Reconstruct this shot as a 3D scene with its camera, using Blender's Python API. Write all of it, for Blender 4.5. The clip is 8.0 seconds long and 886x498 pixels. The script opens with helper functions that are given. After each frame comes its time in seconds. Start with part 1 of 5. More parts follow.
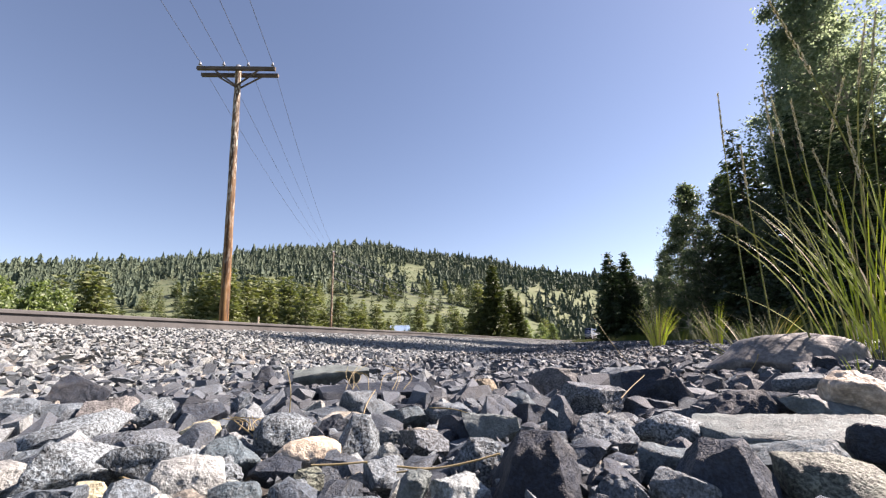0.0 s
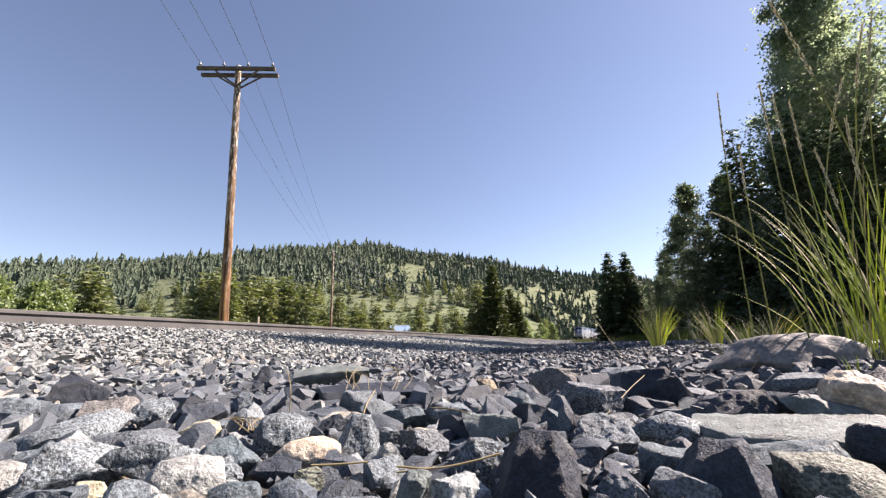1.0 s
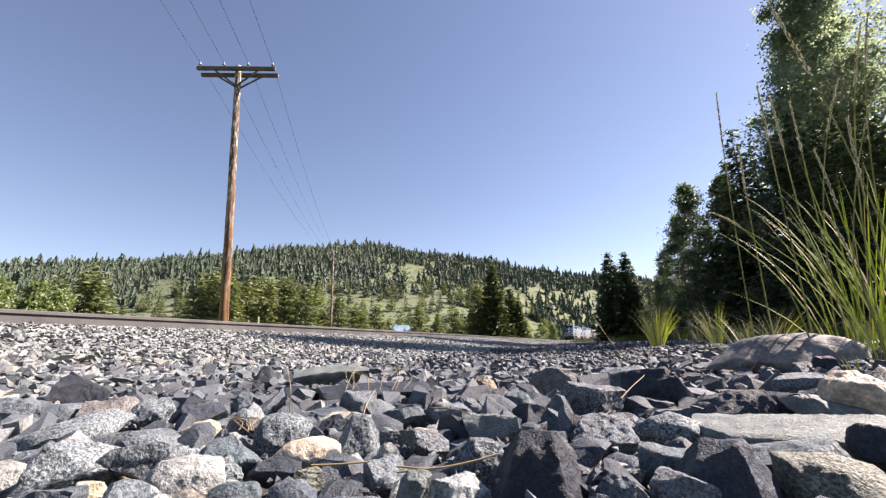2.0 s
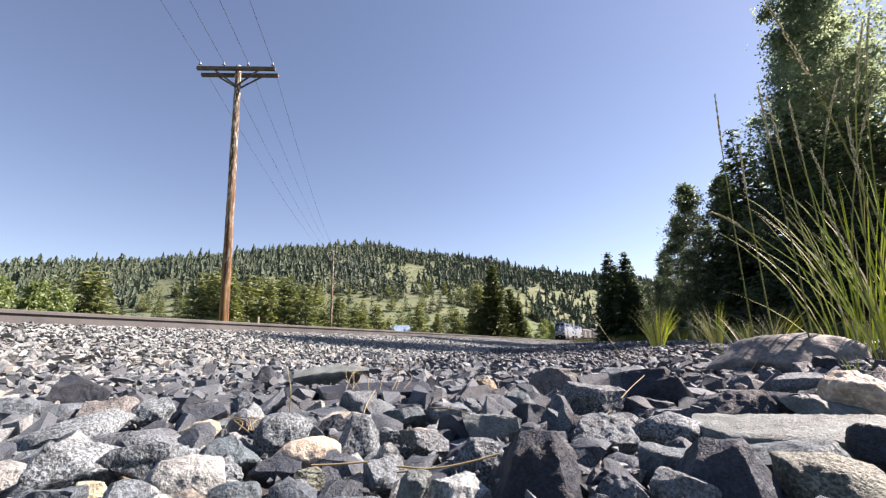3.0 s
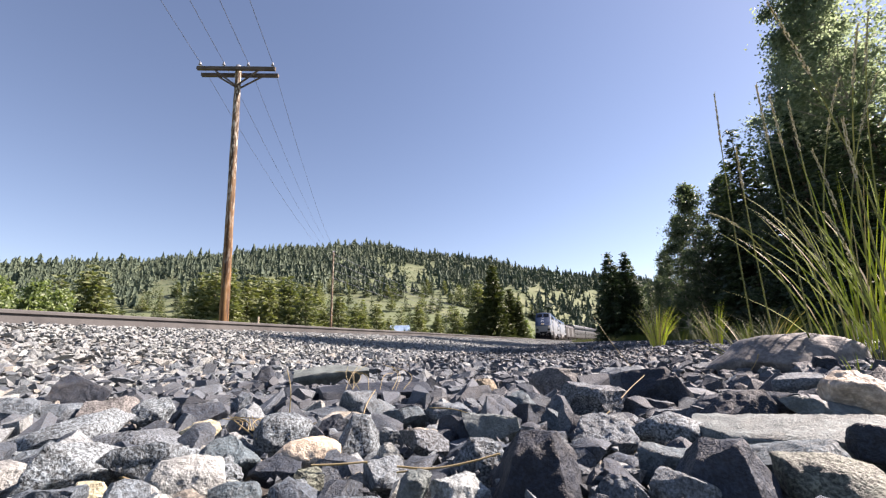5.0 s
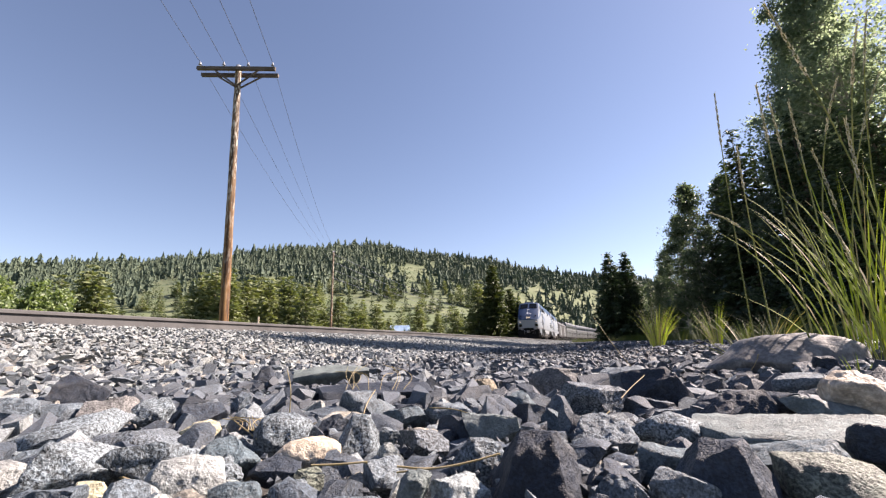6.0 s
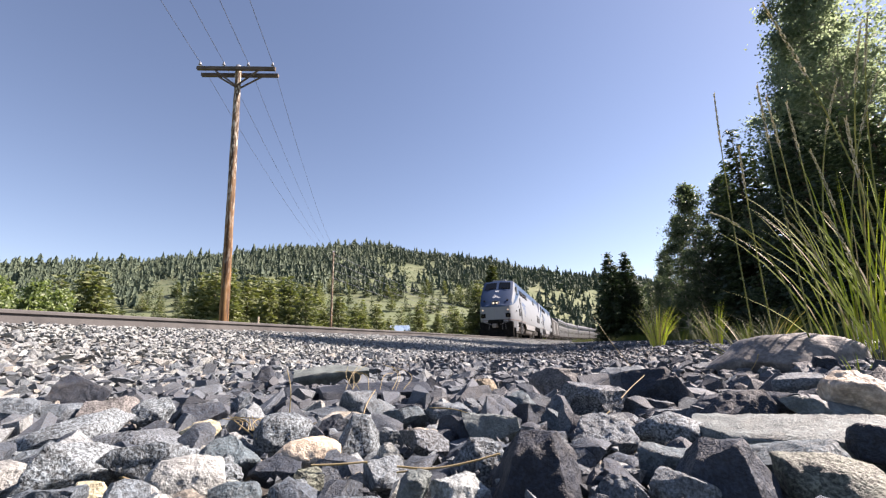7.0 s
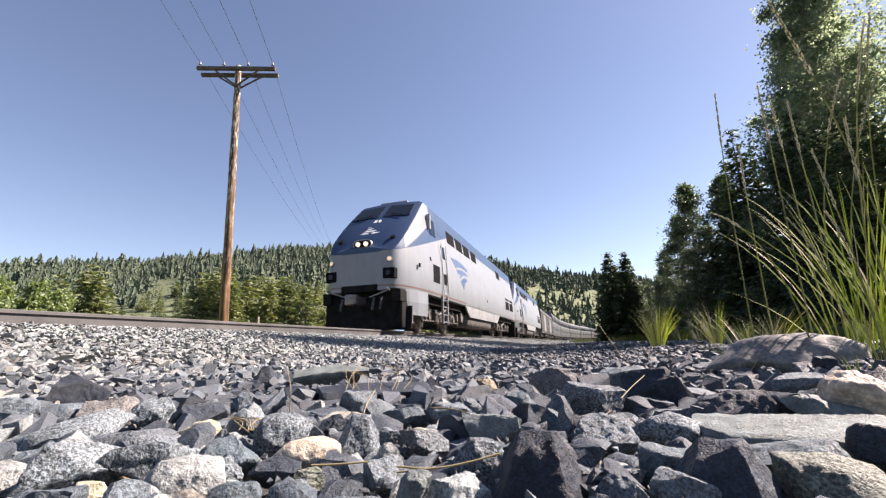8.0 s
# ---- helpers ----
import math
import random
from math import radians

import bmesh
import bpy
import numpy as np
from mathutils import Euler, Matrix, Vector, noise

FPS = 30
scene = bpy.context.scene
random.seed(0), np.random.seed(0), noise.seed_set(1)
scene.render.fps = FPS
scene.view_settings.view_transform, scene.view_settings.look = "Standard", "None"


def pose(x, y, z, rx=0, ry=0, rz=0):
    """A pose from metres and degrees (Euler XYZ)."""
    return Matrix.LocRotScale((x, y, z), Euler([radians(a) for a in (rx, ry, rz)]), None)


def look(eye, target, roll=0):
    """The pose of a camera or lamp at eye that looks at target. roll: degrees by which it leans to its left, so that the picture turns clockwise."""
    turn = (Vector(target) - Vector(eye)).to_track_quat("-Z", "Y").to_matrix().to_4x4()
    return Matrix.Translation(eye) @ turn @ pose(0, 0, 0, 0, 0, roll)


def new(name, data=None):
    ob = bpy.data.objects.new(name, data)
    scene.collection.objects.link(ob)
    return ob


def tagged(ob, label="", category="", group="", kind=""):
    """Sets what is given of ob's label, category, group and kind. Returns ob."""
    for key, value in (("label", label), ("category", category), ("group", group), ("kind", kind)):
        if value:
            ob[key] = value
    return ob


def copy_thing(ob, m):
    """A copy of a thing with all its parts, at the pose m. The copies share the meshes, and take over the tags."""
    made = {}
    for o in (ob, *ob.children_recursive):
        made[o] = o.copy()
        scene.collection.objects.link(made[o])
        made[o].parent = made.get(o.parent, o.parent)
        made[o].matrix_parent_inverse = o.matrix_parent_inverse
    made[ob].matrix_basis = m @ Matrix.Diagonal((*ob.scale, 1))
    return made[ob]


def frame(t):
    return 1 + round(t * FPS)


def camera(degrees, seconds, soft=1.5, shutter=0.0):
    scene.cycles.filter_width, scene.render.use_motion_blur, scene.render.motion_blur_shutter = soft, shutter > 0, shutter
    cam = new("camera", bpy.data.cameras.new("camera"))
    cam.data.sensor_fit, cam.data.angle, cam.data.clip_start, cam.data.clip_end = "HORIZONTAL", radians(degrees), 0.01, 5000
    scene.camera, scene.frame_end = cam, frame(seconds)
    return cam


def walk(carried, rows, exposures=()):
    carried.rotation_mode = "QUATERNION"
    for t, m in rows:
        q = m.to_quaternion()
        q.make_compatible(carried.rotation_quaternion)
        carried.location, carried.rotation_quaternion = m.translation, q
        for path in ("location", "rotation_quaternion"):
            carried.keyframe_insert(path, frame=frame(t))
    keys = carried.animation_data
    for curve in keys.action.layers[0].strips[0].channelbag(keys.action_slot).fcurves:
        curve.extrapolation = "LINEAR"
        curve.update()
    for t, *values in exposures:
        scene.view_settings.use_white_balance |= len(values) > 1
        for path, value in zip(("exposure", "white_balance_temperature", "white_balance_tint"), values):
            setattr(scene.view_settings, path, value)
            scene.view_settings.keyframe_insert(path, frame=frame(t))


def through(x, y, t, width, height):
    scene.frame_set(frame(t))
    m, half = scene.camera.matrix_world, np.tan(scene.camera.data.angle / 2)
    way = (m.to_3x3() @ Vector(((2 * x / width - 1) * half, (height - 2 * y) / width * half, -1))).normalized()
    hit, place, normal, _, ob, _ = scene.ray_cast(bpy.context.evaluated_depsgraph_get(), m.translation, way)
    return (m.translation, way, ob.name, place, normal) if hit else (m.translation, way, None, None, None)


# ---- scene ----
# ---- camera: lies still among the stones, a hand above the ground ----
EYE = Vector((0, 0, 0.12))
TILT = radians(13.05)
cam = camera(93.7, 8.0, soft=1.3, shutter=0.06)
here = look(EYE, EYE + Vector((0, math.cos(TILT), math.sin(TILT))), roll=-1.65)
walk(cam, [(0.0, here), (8.0, here)], [(0.0, 1.74, 7400, 24), (8.0, 1.74, 7400, 24)])

# ---- sky and sun ----
SUN_AZ, SUN_EL = radians(74), radians(42)
world = bpy.data.worlds.new("world")
scene.world = world
world.use_nodes = True
wn = world.node_tree.nodes
sky = wn.new("ShaderNodeTexSky")
sky.sky_type, sky.sun_disc = "NISHITA", False
sky.sun_elevation, sky.sun_rotation = SUN_EL, SUN_AZ
sky.altitude, sky.air_density, sky.dust_density, sky.ozone_density = 2500, 1.25, 1.85, 2.1
world.node_tree.links.new(sky.outputs[0], wn["Background"].inputs[0])
wn["Background"].inputs[1].default_value = 0.059
sun_data = bpy.data.lights.new("sun", "SUN")
sun_data.energy, sun_data.angle, sun_data.color = 5.1, radians(0.53), (1.0, 0.97, 0.915)
sun = new("sun", sun_data)
sun.matrix_world = look((60, 30, 60), Vector((60, 30, 60)) - Vector(
    (math.sin(SUN_AZ) * math.cos(SUN_EL), math.cos(SUN_AZ) * math.cos(SUN_EL), math.sin(SUN_EL))))

# ---- materials ----
def mat(name):
    m = bpy.data.materials.new(name)
    m.use_nodes = True
    return m, m.node_tree.nodes, m.node_tree.links, m.node_tree.nodes["Principled BSDF"]


def node(nodes, kind, **values):
    n = nodes.new("ShaderNode" + kind)
    for key, value in values.items():
        n.inputs[key.replace("_", " ")].default_value = value
    return n


def ramp(nodes, links, source, stops, ease="LINEAR"):
    r = nodes.new("ShaderNodeValToRGB")
    r.color_ramp.interpolation = ease
    while len(r.color_ramp.elements) < len(stops):
        r.color_ramp.elements.new(0.5)
    for e, (at, colour) in zip(r.color_ramp.elements, stops):
        e.position, e.color = at, (*colour, 1)
    links.new(source, r.inputs[0])
    return r.outputs[0]


def mixed(nodes, links, how, amount, a, b):
    m = nodes.new("ShaderNodeMix")
    m.data_type, m.blend_type = "RGBA", how
    for slot, value in ((0, amount), (6, a), (7, b)):
        if isinstance(value, (int, float)):
            m.inputs[slot].default_value = value
        elif isinstance(value, tuple):
            m.inputs[slot].default_value = (*value, 1)
        else:
            links.new(value, m.inputs[slot])
    return m.outputs[2]


def surface(name, dark, light, scale=5.0, rough=0.7, metal=0.0, bump=0.2, fine=60.0, island=0.0, random_by="island", spec=0.5):
    """Two scales of variation between two colours, with fine relief; island: how much each piece differs."""
    m, n, l, p = mat(name)
    co = n.new("ShaderNodeTexCoord").outputs["Object"]
    big, small = node(n, "TexNoise", Scale=scale, Detail=4.0), node(n, "TexNoise", Scale=fine, Detail=5.0, Roughness=0.65)
    for t in (big, small):
        l.new(co, t.inputs["Vector"])
    c = ramp(n, l, big.outputs[0], [(0.3, dark), (0.7, light)])
    c = mixed(n, l, "OVERLAY", 0.45, c, ramp(n, l, small.outputs[0], [(0.25, (0.2,) * 3), (0.75, (0.8,) * 3)]))
    if island:
        src = n.new("ShaderNodeNewGeometry").outputs["Random Per Island"] if random_by == "island" else n.new("ShaderNodeObjectInfo").outputs["Random"]
        c = mixed(n, l, "MULTIPLY", island, c, ramp(n, l, src, [(0.0, (0.45,) * 3), (1.0, (1.5,) * 3)]))
    l.new(c, p.inputs["Base Color"])
    b = node(n, "Bump", Strength=bump, Distance=0.02)
    l.new(small.outputs[0], b.inputs["Height"])
    l.new(b.outputs[0], p.inputs["Normal"])
    p.inputs["Roughness"].default_value, p.inputs["Metallic"].default_value = rough, metal
    p.inputs["Specular IOR Level"].default_value = spec
    return m


def stone_material(name, stops, random_by, speckle=0.5, scale=45.0, rough=0.6):
    """Broken rock: each stone takes its own colour, with blotches, crystals, rust, dust and paler worn edges."""
    m, n, l, p = mat(name)
    geo = n.new("ShaderNodeNewGeometry")
    src = geo.outputs["Random Per Island"] if random_by == "island" else n.new("ShaderNodeObjectInfo").outputs["Random"]
    co = n.new("ShaderNodeTexCoord").outputs["Object"]
    base = ramp(n, l, src, [(at, (r * 0.83, g * 0.965, b * 1.04)) for at, (r, g, b) in stops])
    big, fine = node(n, "TexNoise", Scale=scale, Detail=7.0, Roughness=0.72, Distortion=0.6), node(n, "TexNoise", Scale=scale * 8, Detail=3.0, Roughness=0.65)
    dust, rust = node(n, "TexNoise", Scale=scale * 0.5, Detail=5.0, Roughness=0.65), node(n, "TexNoise", Scale=scale * 0.8, Detail=4.0, Distortion=1.0)
    for t, off in ((big, 0), (fine, 3), (dust, 7), (rust, 13)):
        mp = n.new("ShaderNodeMapping")
        mp.inputs["Location"].default_value = (off, off * 0.7, off * 0.3)
        l.new(co, mp.inputs[0])
        l.new(mp.outputs[0], t.inputs["Vector"])
    c = mixed(n, l, "OVERLAY", 0.8, base, ramp(n, l, big.outputs[0], [(0.3, (0.14,) * 3), (0.5, (0.48,) * 3), (0.7, (0.86,) * 3)]))
    c = mixed(n, l, "OVERLAY", min(1.0, 0.2 + speckle * 0.9), c, ramp(n, l, fine.outputs[0], [(0.38, (0.06,) * 3), (0.5, (0.46,) * 3), (0.62, (0.94,) * 3)]))
    c = mixed(n, l, "MIX", ramp(n, l, dust.outputs[0], [(0.5, (0, 0, 0)), (0.76, (0.18,) * 3)]), c, (0.19, 0.20, 0.205))
    c = mixed(n, l, "MIX", ramp(n, l, rust.outputs[0], [(0.6, (0, 0, 0)), (0.78, (0.16,) * 3)]), c, (0.21, 0.155, 0.10))
    c = mixed(n, l, "MIX", ramp(n, l, geo.outputs["Pointiness"], [(0.52, (0, 0, 0)), (0.64, (0.2,) * 3)]), c, (0.21, 0.22, 0.225))
    l.new(c, p.inputs["Base Color"])
    b = node(n, "Bump", Strength=0.75, Distance=0.003)
    l.new(fine.outputs[0], b.inputs["Height"])
    b2 = node(n, "Bump", Strength=0.45, Distance=0.008)
    l.new(big.outputs[0], b2.inputs["Height"])
    l.new(b2.outputs[0], b.inputs["Normal"])
    l.new(b.outputs[0], p.inputs["Normal"])
    l.new(ramp(n, l, big.outputs[0], [(0.3, (rough - 0.12,) * 3), (0.7, (rough + 0.16,) * 3)]), p.inputs["Roughness"])
    p.inputs["Specular IOR Level"].default_value = 0.35
    return m


def leaf_material(name, a, b, gloss=0.45, through=0.35, tint=(1.6, 1.7, 0.7)):
    m, n, l, p = mat(name)
    src = n.new("ShaderNodeNewGeometry").outputs["Random Per Island"]
    info = n.new("ShaderNodeObjectInfo").outputs["Random"]
    c = ramp(n, l, src, [(0.0, a), (1.0, b)])
    c = mixed(n, l, "MULTIPLY", 0.5, c, ramp(n, l, info, [(0.0, (0.7, 0.75, 0.7)), (1.0, (1.25, 1.2, 1.1))]))
    l.new(c, p.inputs["Base Color"])
    p.inputs["Roughness"].default_value = gloss
    t = n.new("ShaderNodeBsdfTranslucent")
    l.new(mixed(n, l, "MULTIPLY", 1.0, c, tint), t.inputs["Color"])
    mix = n.new("ShaderNodeMixShader")
    mix.inputs[0].default_value = through
    l.new(p.outputs[0], mix.inputs[1])
    l.new(t.outputs[0], mix.inputs[2])
    l.new(mix.outputs[0], n["Material Output"].inputs[0])
    return m


def glow(name, colour, strength):
    m, n, l, p = mat(name)
    p.inputs["Base Color"].default_value = (*colour, 1)
    p.inputs["Emission Color"].default_value = (*colour, 1)
    p.inputs["Emission Strength"].default_value = strength
    return m


def plain(name, colour, rough=0.5, metal=0.0, coat=0.0):
    m, n, l, p = mat(name)
    co = n.new("ShaderNodeTexCoord").outputs["Object"]
    t = node(n, "TexNoise", Scale=3.0, Detail=6.0)
    l.new(co, t.inputs["Vector"])
    l.new(mixed(n, l, "MULTIPLY", 0.35, colour, ramp(n, l, t.outputs[0], [(0.3, (0.7,) * 3), (0.7, (1.1,) * 3)])), p.inputs["Base Color"])
    p.inputs["Roughness"].default_value, p.inputs["Metallic"].default_value, p.inputs["Coat Weight"].default_value = rough, metal, coat
    return m


DARK_ROCK, GREY_ROCK, PALE_ROCK = (0.014, 0.018, 0.026), (0.11, 0.119, 0.125), (0.34, 0.325, 0.29)
NEAR_STOPS = [(0.0, DARK_ROCK), (0.35, (0.055, 0.062, 0.074)), (0.6, GREY_ROCK), (0.8, (0.20, 0.195, 0.19)), (0.92, (0.25, 0.19, 0.14)), (1.0, PALE_ROCK)]
SLOPE_STOPS = [(0.0, (0.11, 0.107, 0.104)), (0.15, (0.165, 0.16, 0.154)), (0.5, (0.212, 0.203, 0.19)), (0.75, (0.24, 0.215, 0.19)), (0.9, (0.27, 0.255, 0.225)), (1.0, (0.37, 0.355, 0.32))]
STONE = stone_material("broken_stone", NEAR_STOPS, "object", 0.6, 2.6)
STONES = stone_material("broken_stones", NEAR_STOPS, "island")
DARK_STOPS = [(0.0, (0.011, 0.014, 0.022)), (0.5, (0.035, 0.043, 0.058)), (0.8, (0.07, 0.079, 0.093)), (0.93, (0.12, 0.123, 0.125)), (1.0, (0.28, 0.26, 0.24))]
DARK_STONES = stone_material("dark_slate_stones", DARK_STOPS, "island")
DARK_STONE = stone_material("dark_slate_stone", DARK_STOPS, "object", 0.6, 2.6)
BALLAST = stone_material("ballast_stones", SLOPE_STOPS, "island", scale=30.0)
QUARTZ = stone_material("white_quartz", [(0.0, (0.29, 0.26, 0.235)), (1.0, (0.34, 0.31, 0.28))], "object", 0.15)
OCHRE = stone_material("ochre_stone", [(0.0, (0.40, 0.31, 0.19)), (1.0, (0.47, 0.38, 0.25))], "object", 0.2)
GRANITE = stone_material("speckled_granite", [(0.0, (0.11, 0.114, 0.118)), (1.0, (0.18, 0.184, 0.185))], "object", 0.85)
SLATE = stone_material("blue_slate", [(0.0, (0.012, 0.0155, 0.024)), (1.0, (0.032, 0.038, 0.050))], "object", 0.3)
CREAM = stone_material("cream_quartz", [(0.0, (0.48, 0.34, 0.245)), (1.0, (0.51, 0.37, 0.27))], "object", 0.12, 22.0)
PALE = stone_material("pale_slab", [(0.0, (0.12, 0.125, 0.112)), (1.0, (0.15, 0.153, 0.142))], "object", 0.05)
BOULDER = stone_material("boulder_stone", [(0.0, (0.15, 0.125, 0.11)), (1.0, (0.175, 0.145, 0.13))], "object", 0.15, 9.0)
SOIL = surface("gravel_soil", (0.02, 0.019, 0.018), (0.07, 0.065, 0.06), 6, 0.95, 0, 0.6, 90)
GRIT = surface("ballast_grit", (0.085, 0.084, 0.08), (0.15, 0.145, 0.135), 9, 0.95, 0, 0.6, 120)
MEADOW = surface("dry_meadow", (0.055, 0.082, 0.034), (0.108, 0.122, 0.064), 0.045, 0.95, 0, 0.6, 0.55)
RAIL = surface("rusted_rail", (0.048, 0.048, 0.05), (0.092, 0.09, 0.089), 3, 0.65, 0.25, 0.15, 80)
RAIL_TOP = plain("polished_rail", (0.42, 0.42, 0.44), 0.25, 0.9)
TIE = surface("creosoted_wood", (0.05, 0.04, 0.03), (0.15, 0.12, 0.09), 8, 0.9, 0, 0.5, 70)
BARK = surface("bark", (0.06, 0.045, 0.035), (0.16, 0.13, 0.10), 6, 0.95, 0, 0.6, 40)
ASPEN_BARK = surface("pale_bark", (0.20, 0.19, 0.16), (0.42, 0.40, 0.35), 4, 0.9, 0, 0.4, 30)
NEEDLE = leaf_material("spruce_needles", (0.020, 0.040, 0.022), (0.055, 0.085, 0.040), 0.6, 0.15)
PINE = leaf_material("pine_needles", (0.10, 0.125, 0.060), (0.18, 0.20, 0.105), 0.8, 0.25)
PINE_DARK = leaf_material("fir_needles", (0.028, 0.044, 0.015), (0.065, 0.08, 0.028), 0.6, 0.2)
# Distance haze on the hill is mixed into this bluish needle colour.
FAR_PINE_HAZE = leaf_material("hazed_far_needles", (0.041, 0.067, 0.048), (0.089, 0.118, 0.077), 0.85, 0.1)
# Cottonwood leaves made extra pale and translucent to carry the veil of sun glare.
LEAF_GLARE = leaf_material("glare_paled_cottonwood_leaves", (0.14, 0.175, 0.142), (0.24, 0.275, 0.23), 0.4, 0.78, (1.3, 1.4, 1.0))
# Darker than the cottonwood leaves: the belt's shade is put into this colour.
ASPEN_SHADED = leaf_material("shaded_aspen_leaves", (0.055, 0.08, 0.055), (0.12, 0.15, 0.105), 0.4, 0.5, (1.3, 1.4, 0.9))
WILLOW = leaf_material("willow_leaves", (0.115, 0.16, 0.078), (0.20, 0.25, 0.13), 0.5, 0.4)
# Dark copy of the grass blades; tree shade over the verge is in the colour.
VERGE_SHADED = leaf_material("shade_toned_verge_grass", (0.035, 0.055, 0.016), (0.085, 0.095, 0.032), 0.7, 0.4)
HILL_PINE = leaf_material("hill_pine_needles", (0.044, 0.066, 0.042), (0.095, 0.122, 0.070), 0.8, 0.18)
BUSH = leaf_material("hill_scrub", (0.030, 0.050, 0.020), (0.075, 0.095, 0.040), 0.8, 0.15)
GRASS = leaf_material("grass_blades", (0.14, 0.20, 0.04), (0.31, 0.35, 0.08), 0.72, 0.68, (1.65, 1.75, 0.7))
STRAW = leaf_material("dry_straw", (0.20, 0.16, 0.095), (0.33, 0.27, 0.17), 0.6, 0.3)
STEM = leaf_material("grass_stems", (0.16, 0.18, 0.07), (0.26, 0.26, 0.12), 0.6, 0.4, (1.3, 1.35, 0.9))
HEAD = leaf_material("grass_seed_heads", (0.38, 0.37, 0.29), (0.58, 0.54, 0.46), 0.6, 0.4, (1.2, 1.2, 1.0))


# ---- mesh helpers ----
def mesh_of(name, verts, faces, materials, smooth=False, slots=None):
    me = bpy.data.meshes.new(name)
    me.from_pydata(verts, [], faces)
    for m in materials if isinstance(materials, (list, tuple)) else [materials]:
        me.materials.append(m)
    if slots is not None:
        me.polygons.foreach_set("material_index", slots)
    me.polygons.foreach_set("use_smooth", [smooth] * len(me.polygons))
    me.update()
    return me


def part(name, bm, material, parent, label="", smooth=False):
    """One mesh object from a bmesh, under its thing."""
    me = bpy.data.meshes.new(name)
    bm.normal_update()
    bm.to_mesh(me)
    bm.free()
    for m in material if isinstance(material, (list, tuple)) else [material]:
        me.materials.append(m)
    me.polygons.foreach_set("use_smooth", [smooth] * len(me.polygons))
    ob = new(name, me)
    ob.parent = parent
    return tagged(ob, label)


def box(bm, x0, x1, y0, y1, z0, z1, bevel=0.0):
    made = bmesh.ops.create_cube(bm, size=1, matrix=Matrix.Translation(((x0 + x1) / 2, (y0 + y1) / 2, (z0 + z1) / 2)) @ Matrix.Diagonal((x1 - x0, y1 - y0, z1 - z0, 1)))
    if bevel:
        edges = {e for v in made["verts"] for e in v.link_edges}
        bmesh.ops.bevel(bm, geom=list(edges), offset=bevel, segments=2, affect="EDGES", profile=0.6)
    return bm


def tube(bm, a, b, r0, r1=None, sides=8, caps=True):
    a, b = Vector(a), Vector(b)
    m = (b - a).to_track_quat("Z", "Y").to_matrix().to_4x4()
    bmesh.ops.create_cone(bm, cap_ends=caps, segments=sides, radius1=r0, radius2=r0 if r1 is None else r1, depth=(b - a).length,
                          matrix=Matrix.Translation((a + b) / 2) @ m)
    return bm


def fresh():
    return bmesh.new()


# ---- the line of the track: k metres back along it from where the train's nose stands at the end ----
HEAD0, DIR, SIDE = Vector((-2.72, 11.99)), Vector((0.3048, 0.9524)), Vector((0.9524, -0.3048))
RAIL_Z = 0.60


def track(k, side=0.0, z=RAIL_Z):
    bend = 0.00100 * max(0.0, k - 78) ** 2
    p = HEAD0 + DIR * k + SIDE * (bend + side)
    return Vector((p.x, p.y, z))


def across(x, y):
    """Distance along and to the side of the track's middle, positive towards the camera."""
    dx, dy = x - HEAD0.x, y - HEAD0.y
    k = dx * DIR.x + dy * DIR.y
    return k, dx * SIDE.x + dy * SIDE.y - 0.00100 * max(0.0, k - 78) ** 2


def lerp(x, xs, ys):
    return float(np.interp(x, xs, ys))


RIDGE_AZ = (-75, -55, -47, -40, -32, -20, -10, 0, 8, 16, 22, 30, 45, 70)
RIDGE_EL = (6, 6.8, 7.3, 8.5, 10.2, 12.0, 12.5, 11.2, 10.0, 8.1, 7.0, 5.8, 4.5, 4)


def ground(x, y):
    k, n = across(x, y)
    r, az = math.hypot(x, y), math.degrees(math.atan2(x, y))
    if n > 0:
        z = lerp(n, (0, 1.75, 2.0, 4.35, 5.2, 6.45, 6.9, 8, 14), (0.40, 0.40, 0.36, 0.05, 0.0, 0.0, 0.035, 0.045, 0.06))
        z += lerp(n, (14, 30, 80), (0, 0.5, 3.0))
    else:
        z = lerp(-n, (0, 1.75, 2.1, 4.5, 14, 40, 90), (0.40, 0.40, 0.36, -0.45, -1.6, -3.0, -3.0))
    if r > 95 and abs(n) > 8:
        s = min(1.0, max(0.0, (r - 95) / 520))
        top = 615 * math.tan(radians(lerp(az, RIDGE_AZ, RIDGE_EL)))
        rise = (0.35 * s + 0.65 * s * s * (3 - 2 * s)) * top if r < 615 else top * max(0.2, 1 - (r - 615) / 1500)
        rise += 14 * noise.noise((x / 90, y / 90, 0.3)) * s
        z += rise * min(1.0, (abs(n) - 8) / 70)
    return z
